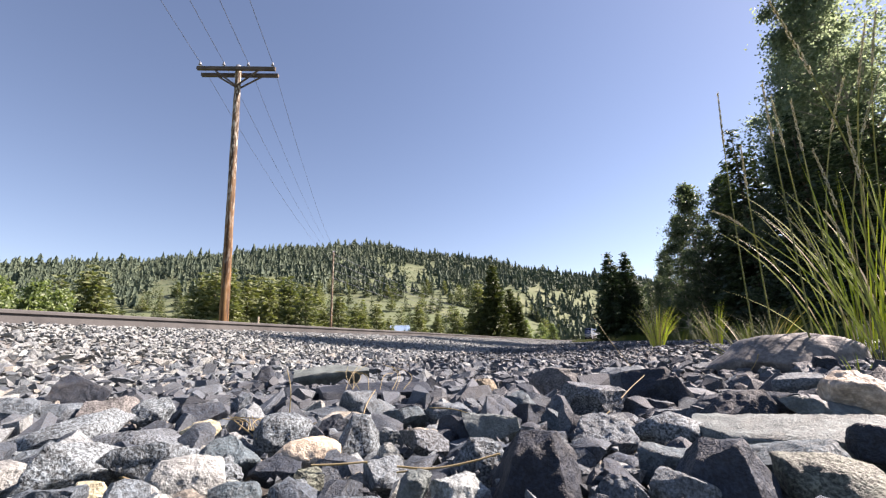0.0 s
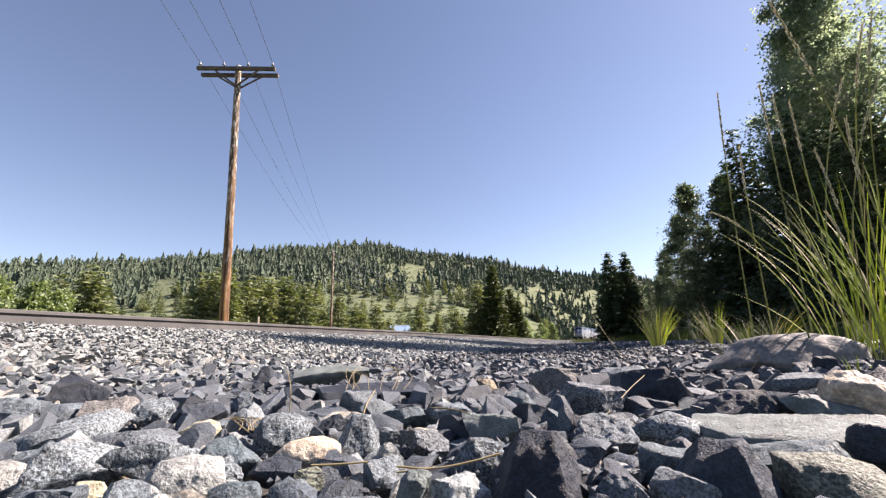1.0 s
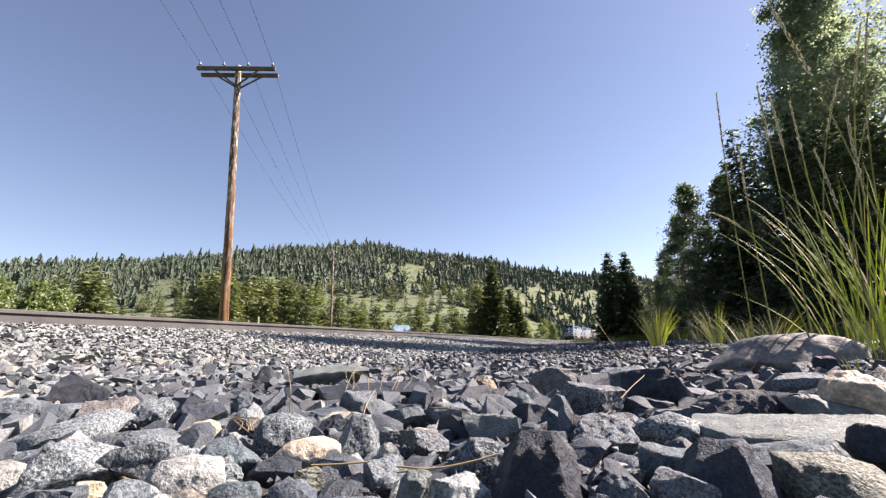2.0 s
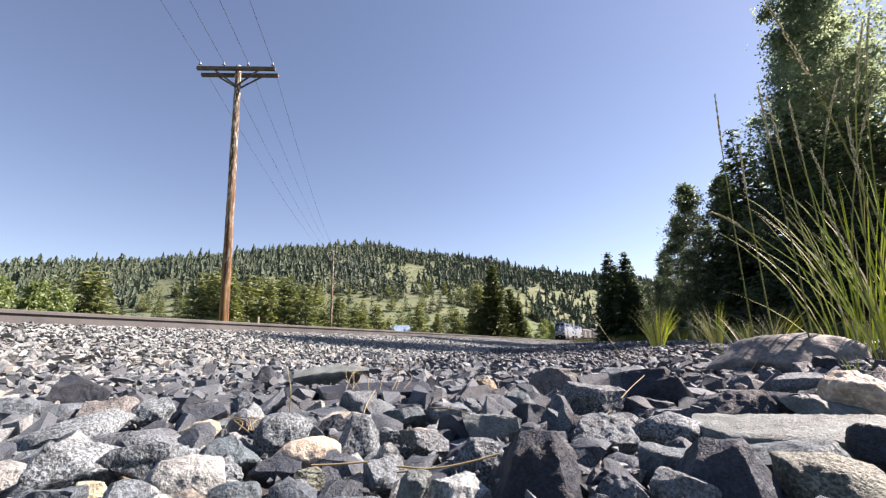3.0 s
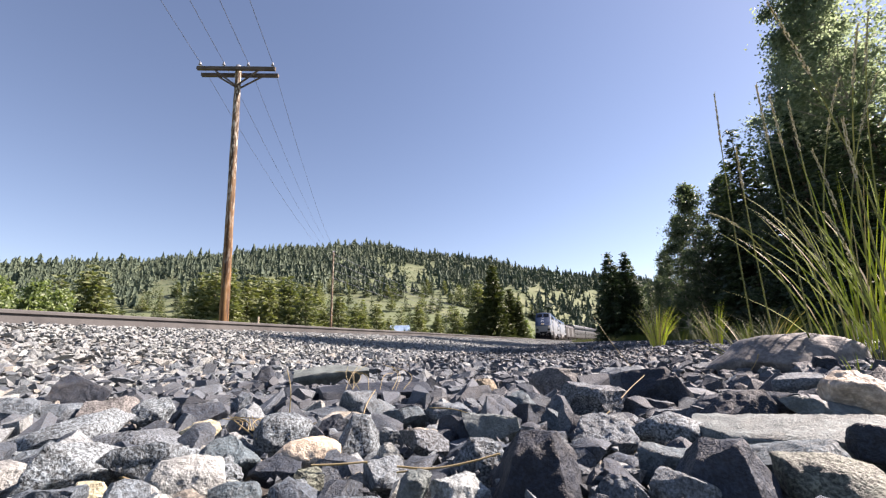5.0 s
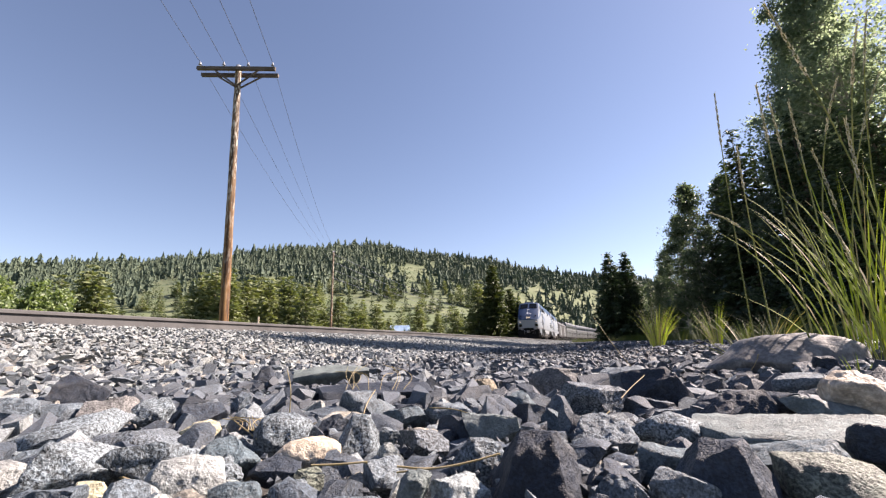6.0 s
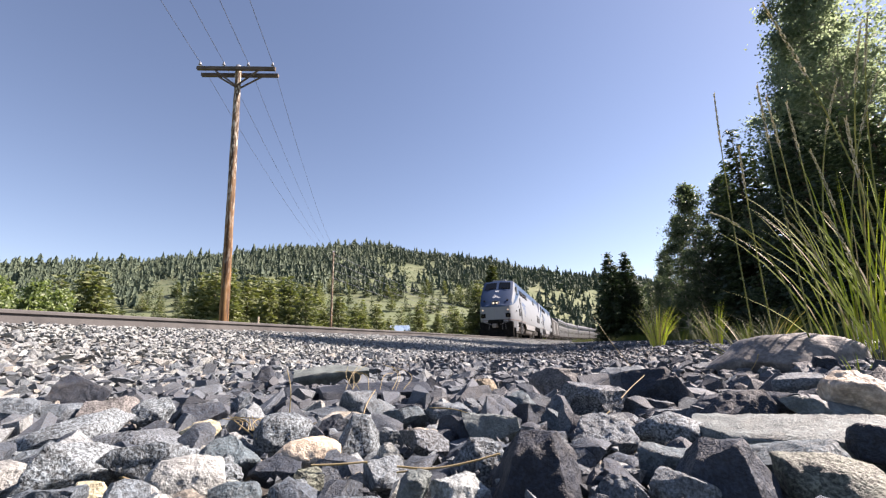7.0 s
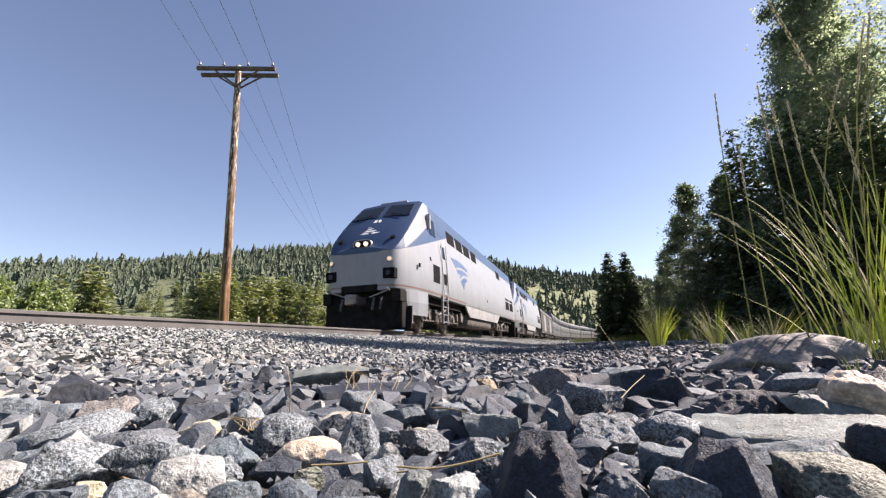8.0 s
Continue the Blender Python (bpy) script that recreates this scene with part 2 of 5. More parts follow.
# ---- ground: one sheet out to the far hill ----
def make_ground():
    rs = [0.0] + [0.25 * 1.085 ** i for i in range(118) if 0.25 * 1.085 ** i < 3900] + [4200.0]
    azs = np.concatenate([np.arange(-180, -66, 6.0), np.arange(-66, 66, 1.0), np.arange(66, 180, 6.0)])
    verts = [(0, 0, ground(0, 0) - 0.03)]
    for r in rs[1:]:
        for a in azs:
            x, y = r * math.sin(radians(a)), r * math.cos(radians(a))
            verts.append((x, y, ground(x, y) - 0.03))
    n = len(azs)
    faces = [(0, 1 + (i + 1) % n, 1 + i) for i in range(n)]
    for j in range(len(rs) - 2):
        for i in range(n):
            a, b = 1 + j * n, 1 + (j + 1) * n
            faces.append((a + i, a + (i + 1) % n, b + (i + 1) % n, b + i))
    slots = []
    for f in faces:
        c = sum((Vector(verts[i]) for i in f), Vector()) / len(f)
        n = across(c.x, c.y)[1]
        slots.append((2 if n < 4.7 else 0) if -6 < n < 9 and c.length < 400 else 1)
    me = mesh_of("ground", verts, faces, [SOIL, MEADOW, GRIT], True, slots)
    return tagged(new("ground", me), "gravel soil by the track rising to a dry grassy hill", "ground", kind="structure")


make_ground()


# ---- rails and ties ----
def make_track():
    base = tagged(new("railway_track"), "single railway track with rusty steel rails on wooden ties", "railway track", kind="structure")
    ks = [-30 + 1.5 * i for i in range(62)] + [66 + 4 * i for i in range(48)]
    prof = [(-.07, .0), (.07, .0), (.07, .014), (.012, .035), (.012, .13), (.036, .142), (.036, .172), (.028, .18), (-.028, .18), (-.036, .172), (-.036, .142), (-.012, .13), (-.012, .035), (-.07, .014)]
    for side in (0.7525, -0.7525):
        verts, faces, slots = [], [], []
        for k in ks:
            for w, h in prof:
                verts.append(track(k, side + w, RAIL_Z - 0.18 + h))
        m = len(prof)
        for i in range(len(ks) - 1):
            for j in range(m):
                faces.append((i * m + j, i * m + (j + 1) % m, (i + 1) * m + (j + 1) % m, (i + 1) * m + j))
                slots.append(1 if j == 7 else 0)
        ob = new("rail", mesh_of("rail", verts, faces, [RAIL, RAIL_TOP], False, slots))
        ob.parent = base
    bm = box(fresh(), -1.3, 1.3, -0.115, 0.115, -0.17, 0.0, 0.012)
    me = bpy.data.meshes.new("tie")
    bm.to_mesh(me)
    bm.free()
    me.materials.append(TIE)
    for i in range(300):
        k = -26 + 0.52 * i
        a, b = track(k), track(k + 1)
        ob = new("tie", me)
        ob.parent = base
        ob.matrix_basis = Matrix.Translation(track(k, 0, RAIL_Z - 0.195)) @ pose(0, 0, 0, 0, 0, math.degrees(math.atan2(b.y - a.y, b.x - a.x)) - 90 + random.uniform(-1, 1))
    return base


make_track()
# ---- stones ----
def cut_block(rng, cuts, near=0.55, far=0.98, planes=()):
    """A block of side 2, broken along planes: given ones, then others at random."""
    bm = fresh()
    bmesh.ops.create_cube(bm, size=2)
    if not planes:
        bm.transform(Euler(rng.uniform(0, 6.28, 3)).to_matrix().to_4x4())
    ways = [(Vector(w).normalized(), d) for w, d in planes]
    for _ in range(cuts):
        w = Vector(rng.normal(size=3)).normalized()
        ways.append((w, rng.uniform(near, far) * (abs(w.x) + abs(w.y) + abs(w.z)) ** 0.5))
    for w, d in ways:
        made = bmesh.ops.bisect_plane(bm, geom=bm.verts[:] + bm.edges[:] + bm.faces[:], plane_co=w * d, plane_no=w, clear_outer=True)
        rim = [g for g in made["geom_cut"] if isinstance(g, bmesh.types.BMEdge)]
        if len(rim) > 2:
            bmesh.ops.contextual_create(bm, geom=rim)
    bmesh.ops.remove_doubles(bm, verts=bm.verts[:], dist=0.02)
    bmesh.ops.recalc_face_normals(bm, faces=bm.faces[:])
    return bm


def weather(bm, rng, amount, ledges):
    """Chip and roughen a finely divided stone of size 1: dents, chips and thin broken ledges."""
    bm.normal_update()
    off, way = Vector(rng.uniform(0, 50, 3)), Vector(rng.normal(size=3) * (0.4, 0.4, 1)).normalized()
    beds, moves = rng.uniform(3, 7), []
    for v in bm.verts:
        q = v.co + off
        s = v.co.dot(way) * beds + 2.2 * noise.noise(q * 2.2)
        step = s - math.floor(s)
        moves.append(v.normal * amount * (0.075 * noise.noise(q * 2.6) - 0.06 * abs(noise.noise(q * 5.5)) + 0.03 * noise.noise(q * 12) + 0.018 * noise.noise(q * 27) + ledges * 0.035 * (step ** 3 - 0.25) * (0.5 + noise.noise(q * 1.7))))
    for v, d in zip(bm.verts, moves):
        v.co += d


def divide(bm, limits):
    bmesh.ops.triangulate(bm, faces=bm.faces[:])
    for limit in limits:
        bmesh.ops.subdivide_edges(bm, edges=[e for e in bm.edges if e.calc_length() > limit], cuts=1, use_grid_fill=False)
        bmesh.ops.triangulate(bm, faces=bm.faces[:])


def shard(rng, flat):
    """A small angular stone of size 1, as points and faces."""
    bm = fresh()
    for _ in range(8):
        d = Vector(rng.normal(size=3)).normalized() * rng.uniform(0.75, 1.15)
        bm.verts.new((d.x * 0.5, d.y * 0.5, d.z * 0.5 * flat))
    hull = bmesh.ops.convex_hull(bm, input=bm.verts)
    bmesh.ops.delete(bm, geom=list({g for g in hull["geom_interior"] + hull["geom_unused"] if isinstance(g, bmesh.types.BMVert)}), context="VERTS")
    bmesh.ops.recalc_face_normals(bm, faces=bm.faces[:])
    bm.verts.index_update()
    verts, faces = np.array([v.co[:] for v in bm.verts]), [tuple(v.index for v in f.verts) for f in bm.faces]
    bm.free()
    return verts, faces


def rock_shape(rng, cuts=9, detail=0, flat=0.7):
    """A broken stone of size 1, as points and faces."""
    bm = cut_block(rng, cuts, 0.42, 0.72)
    for v in bm.verts:
        v.co = Vector((v.co.x * 0.5, v.co.y * 0.5 * rng.uniform(0.97, 1.03), v.co.z * 0.5 * flat))
    if detail > 1:
        divide(bm, (0.5, 0.3, 0.17, 0.12) if detail == 3 else (0.5, 0.3))
        bmesh.ops.smooth_vert(bm, verts=bm.verts[:], factor=0.25, use_axis_x=True, use_axis_y=True, use_axis_z=True)
        weather(bm, rng, 1.0, rng.choice([0.0, 0.5, 1.0]))
    bmesh.ops.triangulate(bm, faces=bm.faces[:])
    bmesh.ops.recalc_face_normals(bm, faces=bm.faces[:])
    bm.verts.index_update()
    verts = np.array([v.co[:] for v in bm.verts])
    faces = [tuple(v.index for v in f.verts) for f in bm.faces]
    bm.free()
    return verts, faces


ROCK_RNG = np.random.default_rng(7)
FINE = [rock_shape(ROCK_RNG, ROCK_RNG.integers(9, 16), 3, ROCK_RNG.uniform(0.55, 1.0)) for _ in range(30)]
ROUGH = [rock_shape(ROCK_RNG, ROCK_RNG.integers(7, 12), 2, ROCK_RNG.uniform(0.55, 1.0)) for _ in range(20)]
MIDDLE = [rock_shape(ROCK_RNG, ROCK_RNG.integers(7, 11), 0, ROCK_RNG.uniform(0.55, 1.0)) for _ in range(24)]
COARSE = [shard(ROCK_RNG, ROCK_RNG.uniform(0.5, 0.8)) for _ in range(30)]

MOSSY = stone_material("mossy_grey_stone", [(0.0, (0.12, 0.115, 0.085)), (1.0, (0.15, 0.142, 0.105))], "object", 0.6)
STONE_GREY = stone_material("mid_grey_stone", [(0.0, (0.09, 0.097, 0.106)), (1.0, (0.145, 0.15, 0.156))], "object", 0.45)
SLATE_GREY = stone_material("slate_grey_stone", [(0.0, (0.066, 0.08, 0.088)), (1.0, (0.10, 0.117, 0.124))], "object", 0.3)
OCHRE_DARK = stone_material("rusty_stone", [(0.0, (0.19, 0.13, 0.08)), (1.0, (0.24, 0.18, 0.115))], "object", 0.4)
GRANITE_DARK = stone_material("dark_granite", [(0.0, (0.09, 0.09, 0.095)), (1.0, (0.14, 0.14, 0.145))], "object", 0.9)
BROWN = stone_material("brown_stone", [(0.0, (0.12, 0.10, 0.09)), (1.0, (0.18, 0.15, 0.135))], "object", 0.5)
QUARTZ_GREY = stone_material("grey_quartz", [(0.0, (0.28, 0.27, 0.255)), (1.0, (0.34, 0.33, 0.31))], "object", 0.4)
BED = tagged(new("ballast"), "bed of broken grey stone ballast beside the rails", "ballast", kind="structure")
TAKEN = []


def big_rock(kind, seed, dims, fine=0.062):
    """A larger stone with flat broken faces, chipped edges and a rough skin."""
    rng = np.random.default_rng(100 + seed)
    if kind == "pebble":
        bm = cut_block(rng, 60, 0.74, 0.8)
    elif kind == "round":
        bm = cut_block(rng, 22, 0.66, 0.86)
    elif kind == "wedge":
        bm = cut_block(rng, 3, 0.9, 1.0, (((-0.85, -0.1, 0.42), 0.68), ((0.86, -0.25, 0.3), 0.78), ((0.1, -0.9, 0.4), 0.8), ((0.2, 0.8, 0.6), 0.8), ((-0.3, -0.3, 0.9), 0.86)))
    elif kind == "slab":
        bm = cut_block(rng, 6, 0.78, 0.95, (((0.04, -0.1, 1), 0.8), ((0.1, -0.85, -0.3), 0.85)))
    else:
        bm = cut_block(rng, 11, 0.5, 0.82)
    lo = [min(v.co[i] for v in bm.verts) for i in range(3)]
    hi = [max(v.co[i] for v in bm.verts) for i in range(3)]
    top = max(dims)
    for v in bm.verts:
        v.co = Vector([((v.co[i] - lo[i]) / (hi[i] - lo[i]) - 0.5) * dims[i] / top for i in range(3)])
    divide(bm, (0.4, 0.25, 0.15, 0.09, fine))
    for _ in range(3 if kind in ("pebble", "round") else 1):
        bmesh.ops.smooth_vert(bm, verts=bm.verts[:], factor=0.5, use_axis_x=True, use_axis_y=True, use_axis_z=True)
    soft = min(dims) / top
    weather(bm, rng, soft * ({"pebble": 0.7, "round": 0.8, "wedge": 0.55, "slab": 0.9}.get(kind, 0.85)), 0.0 if kind in ("pebble", "round") else 0.75)
    for v in bm.verts:
        v.co *= top
    return bm


def place_rock(material, kind, seed, x, y, z, wide, deep, high, turn):
    """One named stone: its middle, its size and its turn."""
    bm = big_rock(kind, seed, (wide, deep, high))
    ob = part("stone", bm, material, BED, "", True)
    tip = np.random.default_rng(seed)
    lean = 3 if kind in ("wedge", "pebble") else 4 if kind == "slab" else 15
    ob.matrix_basis = pose(x, y, z, 5 if kind == "slab" else tip.uniform(-lean, lean), tip.uniform(-lean, lean), turn)
    ob.data.set_sharp_from_angle(angle=radians(38))
    TAKEN.append((x, y, max(wide, deep) * 0.46))
    return ob


place_rock(SLATE, 'wedge', 1, 0.071, 0.380, 0.008, 0.078, 0.056, 0.082, -11)
place_rock(STONE_GREY, 'block', 2, 0.177, 0.512, 0.013, 0.077, 0.060, 0.060, -19)
place_rock(PALE, 'slab', 3, 0.355, 0.472, 0.012, 0.175, 0.085, 0.04, -34)
place_rock(SLATE_GREY, 'block', 4, 0.303, 0.398, 0.010, 0.084, 0.058, 0.04, -37)
place_rock(MOSSY, 'round', 5, 0.285, 0.340, 0.009, 0.084, 0.049, 0.048, -40)
place_rock(SLATE, 'wedge', 6, 0.209, 0.353, 0.010, 0.074, 0.05, 0.066, -30)
place_rock(CREAM, 'round', 7, 0.486, 0.520, 0.052, 0.080, 0.066, 0.056, -43)
place_rock(PALE, 'block', 8, 0.443, 0.514, 0.022, 0.105, 0.071, 0.046, -41)
place_rock(SLATE, 'block', 9, 0.365, 0.560, 0.029, 0.094, 0.064, 0.046, -33)
place_rock(SLATE, 'block', 10, 0.441, 0.581, 0.030, 0.064, 0.049, 0.049, -37)
place_rock(GRANITE, 'round', 11, 0.265, 0.535, 0.010, 0.094, 0.063, 0.051, -26)
place_rock(GRANITE, 'pebble', 12, -0.209, 0.559, 0.013, 0.072, 0.055, 0.059, 20)
place_rock(GRANITE, 'wedge', 13, -0.103, 0.511, 0.014, 0.051, 0.039, 0.062, 11)
place_rock(CREAM, 'pebble', 14, -0.150, 0.474, 0.012, 0.074, 0.046, 0.034, 18)
place_rock(QUARTZ, 'pebble', 15, -0.229, 0.393, 0.010, 0.070, 0.047, 0.048, 30)
place_rock(SLATE_GREY, 'block', 16, -0.222, 0.453, 0.010, 0.065, 0.044, 0.051, 26)
place_rock(GRANITE, 'block', 17, -0.361, 0.426, 0.015, 0.092, 0.053, 0.066, 40)
place_rock(QUARTZ, 'round', 18, -0.415, 0.425, 0.007, 0.049, 0.038, 0.038, 44)
place_rock(OCHRE, 'round', 19, -0.306, 0.390, 0.003, 0.030, 0.023, 0.025, 38)
place_rock(GRANITE, 'block', 20, -0.305, 0.463, 0.009, 0.095, 0.055, 0.047, 33)
place_rock(SLATE, 'block', 21, -0.170, 0.444, 0.003, 0.051, 0.039, 0.027, 21)
place_rock(MOSSY, 'block', 22, -0.125, 0.400, 0.004, 0.031, 0.024, 0.031, 17)
place_rock(SLATE_GREY, 'round', 23, -0.177, 0.376, 0.004, 0.045, 0.035, 0.029, 25)
place_rock(GRANITE, 'block', 24, -0.216, 0.428, 0.006, 0.041, 0.032, 0.035, 27)
place_rock(GRANITE, 'block', 25, -0.535, 0.62, 0.006, 0.175, 0.11, 0.05, 40)
place_rock(GRANITE_DARK, 'block', 64, -0.408, 0.598, 0.004, 0.13, 0.08, 0.045, 25)
place_rock(OCHRE, 'block', 26, -0.356, 0.639, 0.005, 0.057, 0.044, 0.033, 29)
place_rock(GRANITE, 'round', 27, -0.526, 0.786, 0.013, 0.069, 0.053, 0.058, 34)
place_rock(SLATE, 'block', 28, -0.895, 1.062, 0.029, 0.120, 0.069, 0.079, 40)
place_rock(STONE_GREY, 'block', 29, -0.722, 0.819, 0.011, 0.105, 0.071, 0.052, 41)
place_rock(PALE, 'block', 30, 0.057, 0.578, 0.010, 0.078, 0.053, 0.049, -6)
place_rock(STONE_GREY, 'block', 31, -0.007, 0.716, 0.011, 0.093, 0.063, 0.053, 1)
place_rock(OCHRE_DARK, 'round', 32, 0.084, 1.004, 0.013, 0.076, 0.058, 0.060, -5)
place_rock(GRANITE_DARK, 'block', 33, 0.243, 0.729, 0.017, 0.109, 0.073, 0.071, -18)
place_rock(STONE_GREY, 'slab', 34, 0.447, 1.096, 0.023, 0.113, 0.076, 0.060, -22)
place_rock(BROWN, 'block', 35, 0.253, 1.024, 0.021, 0.132, 0.076, 0.087, -14)
place_rock(GRANITE, 'block', 36, 0.029, 0.438, 0.006, 0.061, 0.035, 0.053, -4)
place_rock(STONE_GREY, 'block', 37, -0.056, 0.417, 0.005, 0.050, 0.034, 0.031, 8)
place_rock(PALE, 'block', 38, -0.030, 0.368, 0.005, 0.037, 0.025, 0.033, 5)
place_rock(QUARTZ_GREY, 'block', 39, 0.008, 0.370, -0.000, 0.052, 0.030, 0.032, -1)
place_rock(SLATE, 'block', 40, -0.166, 0.641, 0.008, 0.049, 0.033, 0.043, 15)
place_rock(SLATE_GREY, 'slab', 41, 0.202, 0.410, 0.006, 0.057, 0.028, 0.037, -26)
place_rock(STONE_GREY, 'block', 42, 0.127, 0.351, 0.004, 0.048, 0.028, 0.031, -20)
place_rock(SLATE, 'block', 43, 0.384, 0.818, 0.029, 0.124, 0.072, 0.080, -25)
place_rock(SLATE, 'block', 44, -0.432, 0.761, 0.010, 0.095, 0.064, 0.048, 30)
place_rock(SLATE, 'slab', 45, -0.177, 1.041, 0.009, 0.274, 0.132, 0.047, 10)
place_rock(SLATE_GREY, 'block', 46, -0.065, 0.695, 0.009, 0.073, 0.049, 0.046, 5)
place_rock(STONE_GREY, 'block', 47, -0.427, 0.888, 0.011, 0.053, 0.041, 0.054, 26)
place_rock(SLATE, 'wedge', 48, -0.678, 1.612, 0.021, 0.076, 0.051, 0.085, 23)
place_rock(PALE, 'slab', 49, -0.406, 1.532, 0.024, 0.256, 0.148, 0.063, 15)
place_rock(SLATE, 'round', 50, 0.364, 0.383, 0.027, 0.040, 0.030, 0.039, -44)
place_rock(BROWN, 'block', 51, -0.647, 0.849, 0.013, 0.107, 0.072, 0.060, 37)
place_rock(SLATE, 'round', 52, 0.889, 1.013, 0.049, 0.055, 0.042, 0.044, -41)
place_rock(STONE_GREY, 'slab', 53, 0.608, 0.757, 0.036, 0.071, 0.048, 0.036, -39)
place_rock(STONE_GREY, 'block', 54, -0.755, 0.775, 0.017, 0.062, 0.047, 0.074, 44)
place_rock(GRANITE, 'round', 55, -0.134, 0.375, 0.003, 0.033, 0.026, 0.026, 20)
place_rock(STONE_GREY, 'block', 56, -0.075, 0.348, 0.003, 0.052, 0.035, 0.025, 12)
place_rock(STONE_GREY, 'block', 57, -0.314, 0.352, 0.006, 0.058, 0.039, 0.035, 42)
place_rock(STONE_GREY, 'block', 58, -0.162, 0.831, 0.013, 0.088, 0.059, 0.059, 11)
place_rock(SLATE_GREY, 'block', 59, 0.127, 0.780, 0.012, 0.082, 0.055, 0.055, -9)
place_rock(SLATE_GREY, 'block', 60, 0.156, 0.643, 0.008, 0.042, 0.032, 0.042, -14)
place_rock(STONE_GREY, 'block', 61, 0.176, 0.347, 0.005, 0.048, 0.028, 0.033, -27)
place_rock(STONE_GREY, 'block', 62, -0.077, 0.538, 0.009, 0.034, 0.026, 0.034, 8)
place_rock(GRANITE_DARK, 'block', 63, -0.029, 0.512, 0.007, 0.066, 0.044, 0.040, 3)



def scatter(name, places, shapes, material, label, parent=None, tilt=0.42):
    """Many stones in one mesh. places: x, y, z, size."""
    rng = np.random.default_rng(len(places))
    vs, fs, count = [], [], 0
    for x, y, z, size in places:
        v, f = shapes[rng.integers(len(shapes))]
        e = Euler((rng.uniform(-tilt, tilt), rng.uniform(-tilt, tilt), rng.uniform(0, 6.28))).to_matrix()
        s = size * rng.uniform(0.75, 1.25, 3)
        w = (v * s) @ np.array(e).T + (x, y, z)
        vs.append(w)
        fs += [tuple(i + count for i in t) for t in f]
        count += len(v)
    ob = new(name, mesh_of(name, np.concatenate(vs).tolist(), fs, material, shapes is ROUGH))
    if shapes is ROUGH:
        ob.data.set_sharp_from_angle(angle=radians(38))
    if parent:
        ob.parent = parent
    return tagged(ob, label, kind="stuff")


def make_stones():
    bed = BED
    rng = np.random.default_rng(3)
    near, middle, dark, dark_far, slope, slope_far = [], [], [], [], [], []
    # the flat strip in front, thinning to smaller shapes with distance
    for i in range(17000):
        r = 0.16 + 5.6 * rng.uniform() ** 1.5
        a = rng.uniform(-0.95, 0.95)
        x, y = r * math.sin(a), r * math.cos(a)
        n = across(x, y)[1]
        if n < 4.1 or n > 9.5:
            continue
        size = rng.choice([0.026, 0.04, 0.054, 0.07], p=[0.22, 0.32, 0.3, 0.16]) * rng.uniform(0.8, 1.2)
        if r > 1.1:
            size *= 0.82
        if r < 0.62:
            if rng.uniform() < 0.35:
                continue
            size = min(size, 0.026 if r < 0.36 else 0.044)
        if size > 0.026 and any((x - a) ** 2 + (y - b) ** 2 < (c + 0.3 * size) ** 2 for a, b, c in TAKEN):
            continue
        z = ground(x, y) + rng.uniform(-0.026, 0.014) - 0.008
        if r < 1.2 and size < 0.04:
            z -= 0.018
        (near if r < 0.85 else middle if n < 4.8 + 0.5 * rng.uniform() else dark if r < 2.6 else dark_far).append((x, y, z, size))
    chips = []
    for i in range(7000):
        r, a = 0.24 + 1.7 * rng.uniform() ** 1.3, rng.uniform(-0.95, 0.95)
        x, y = r * math.sin(a), r * math.cos(a)
        chips.append((x, y, ground(x, y) + rng.uniform(-0.022, 0.006), rng.uniform(0.006, 0.02)))
    # the shoulder
    for i in range(74000):
        k, n = -17 + 40 * rng.uniform() ** 1.15, 1.0 + 3.9 * rng.uniform()
        p = track(k, n)
        if math.hypot(p.x, p.y) < 1.7:
            continue
        slope.append((p.x, p.y, ground(p.x, p.y) + rng.uniform(-0.03, 0.002), rng.uniform(0.03, 0.066)))
    for i in range(16000):
        k, n = 20 + 90 * rng.uniform() ** 1.6, -1.2 + 8.0 * rng.uniform()
        p = track(k, n)
        slope_far.append((p.x, p.y, ground(p.x, p.y) + rng.uniform(-0.03, 0.02), rng.uniform(0.05, 0.1)))
    for i in range(9000):
        k, n = -4 + 50 * rng.uniform() ** 1.3, 4.6 + 5.0 * rng.uniform()
        p = track(k, n)
        if p.y > 2 and math.hypot(p.x, p.y) > 5.3:
            dark_far.append((p.x, p.y, ground(p.x, p.y) + rng.uniform(-0.03, 0.02), rng.uniform(0.04, 0.09)))
    for i in range(6000):
        a, r = rng.uniform(0.95, math.tau - 0.95), 0.35 + 6.0 * rng.uniform() ** 0.7
        x, y = r * math.sin(a), r * math.cos(a)
        n = across(x, y)[1]
        if 4.6 < n < 9.4:
            dark_far.append((x, y, ground(x, y) + rng.uniform(-0.03, 0.01), rng.uniform(0.03, 0.07)))
    for i in range(5000):
        k, n = -15 + 70 * rng.uniform(), -1.3 - 3.4 * rng.uniform()
        p = track(k, n)
        slope_far.append((p.x, p.y, ground(p.x, p.y) + rng.uniform(-0.03, 0.02), rng.uniform(0.06, 0.1)))
    for i in range(5000):
        k, n = -17 + 50 * rng.uniform(), rng.uniform(-2.2, 1.0)
        p = track(k, n)
        slope.append((p.x, p.y, 0.385 + rng.uniform(-0.02, 0.015), rng.uniform(0.04, 0.07)))
    meshes = {m: [mesh_of("stone", v.tolist(), f, m, True) for v, f in FINE] for m in (STONE, DARK_STONE)}
    for made in meshes.values():
        for me in made:
            me.set_sharp_from_angle(angle=radians(38))
    near.sort(key=lambda q: q[0] ** 2 + q[1] ** 2)
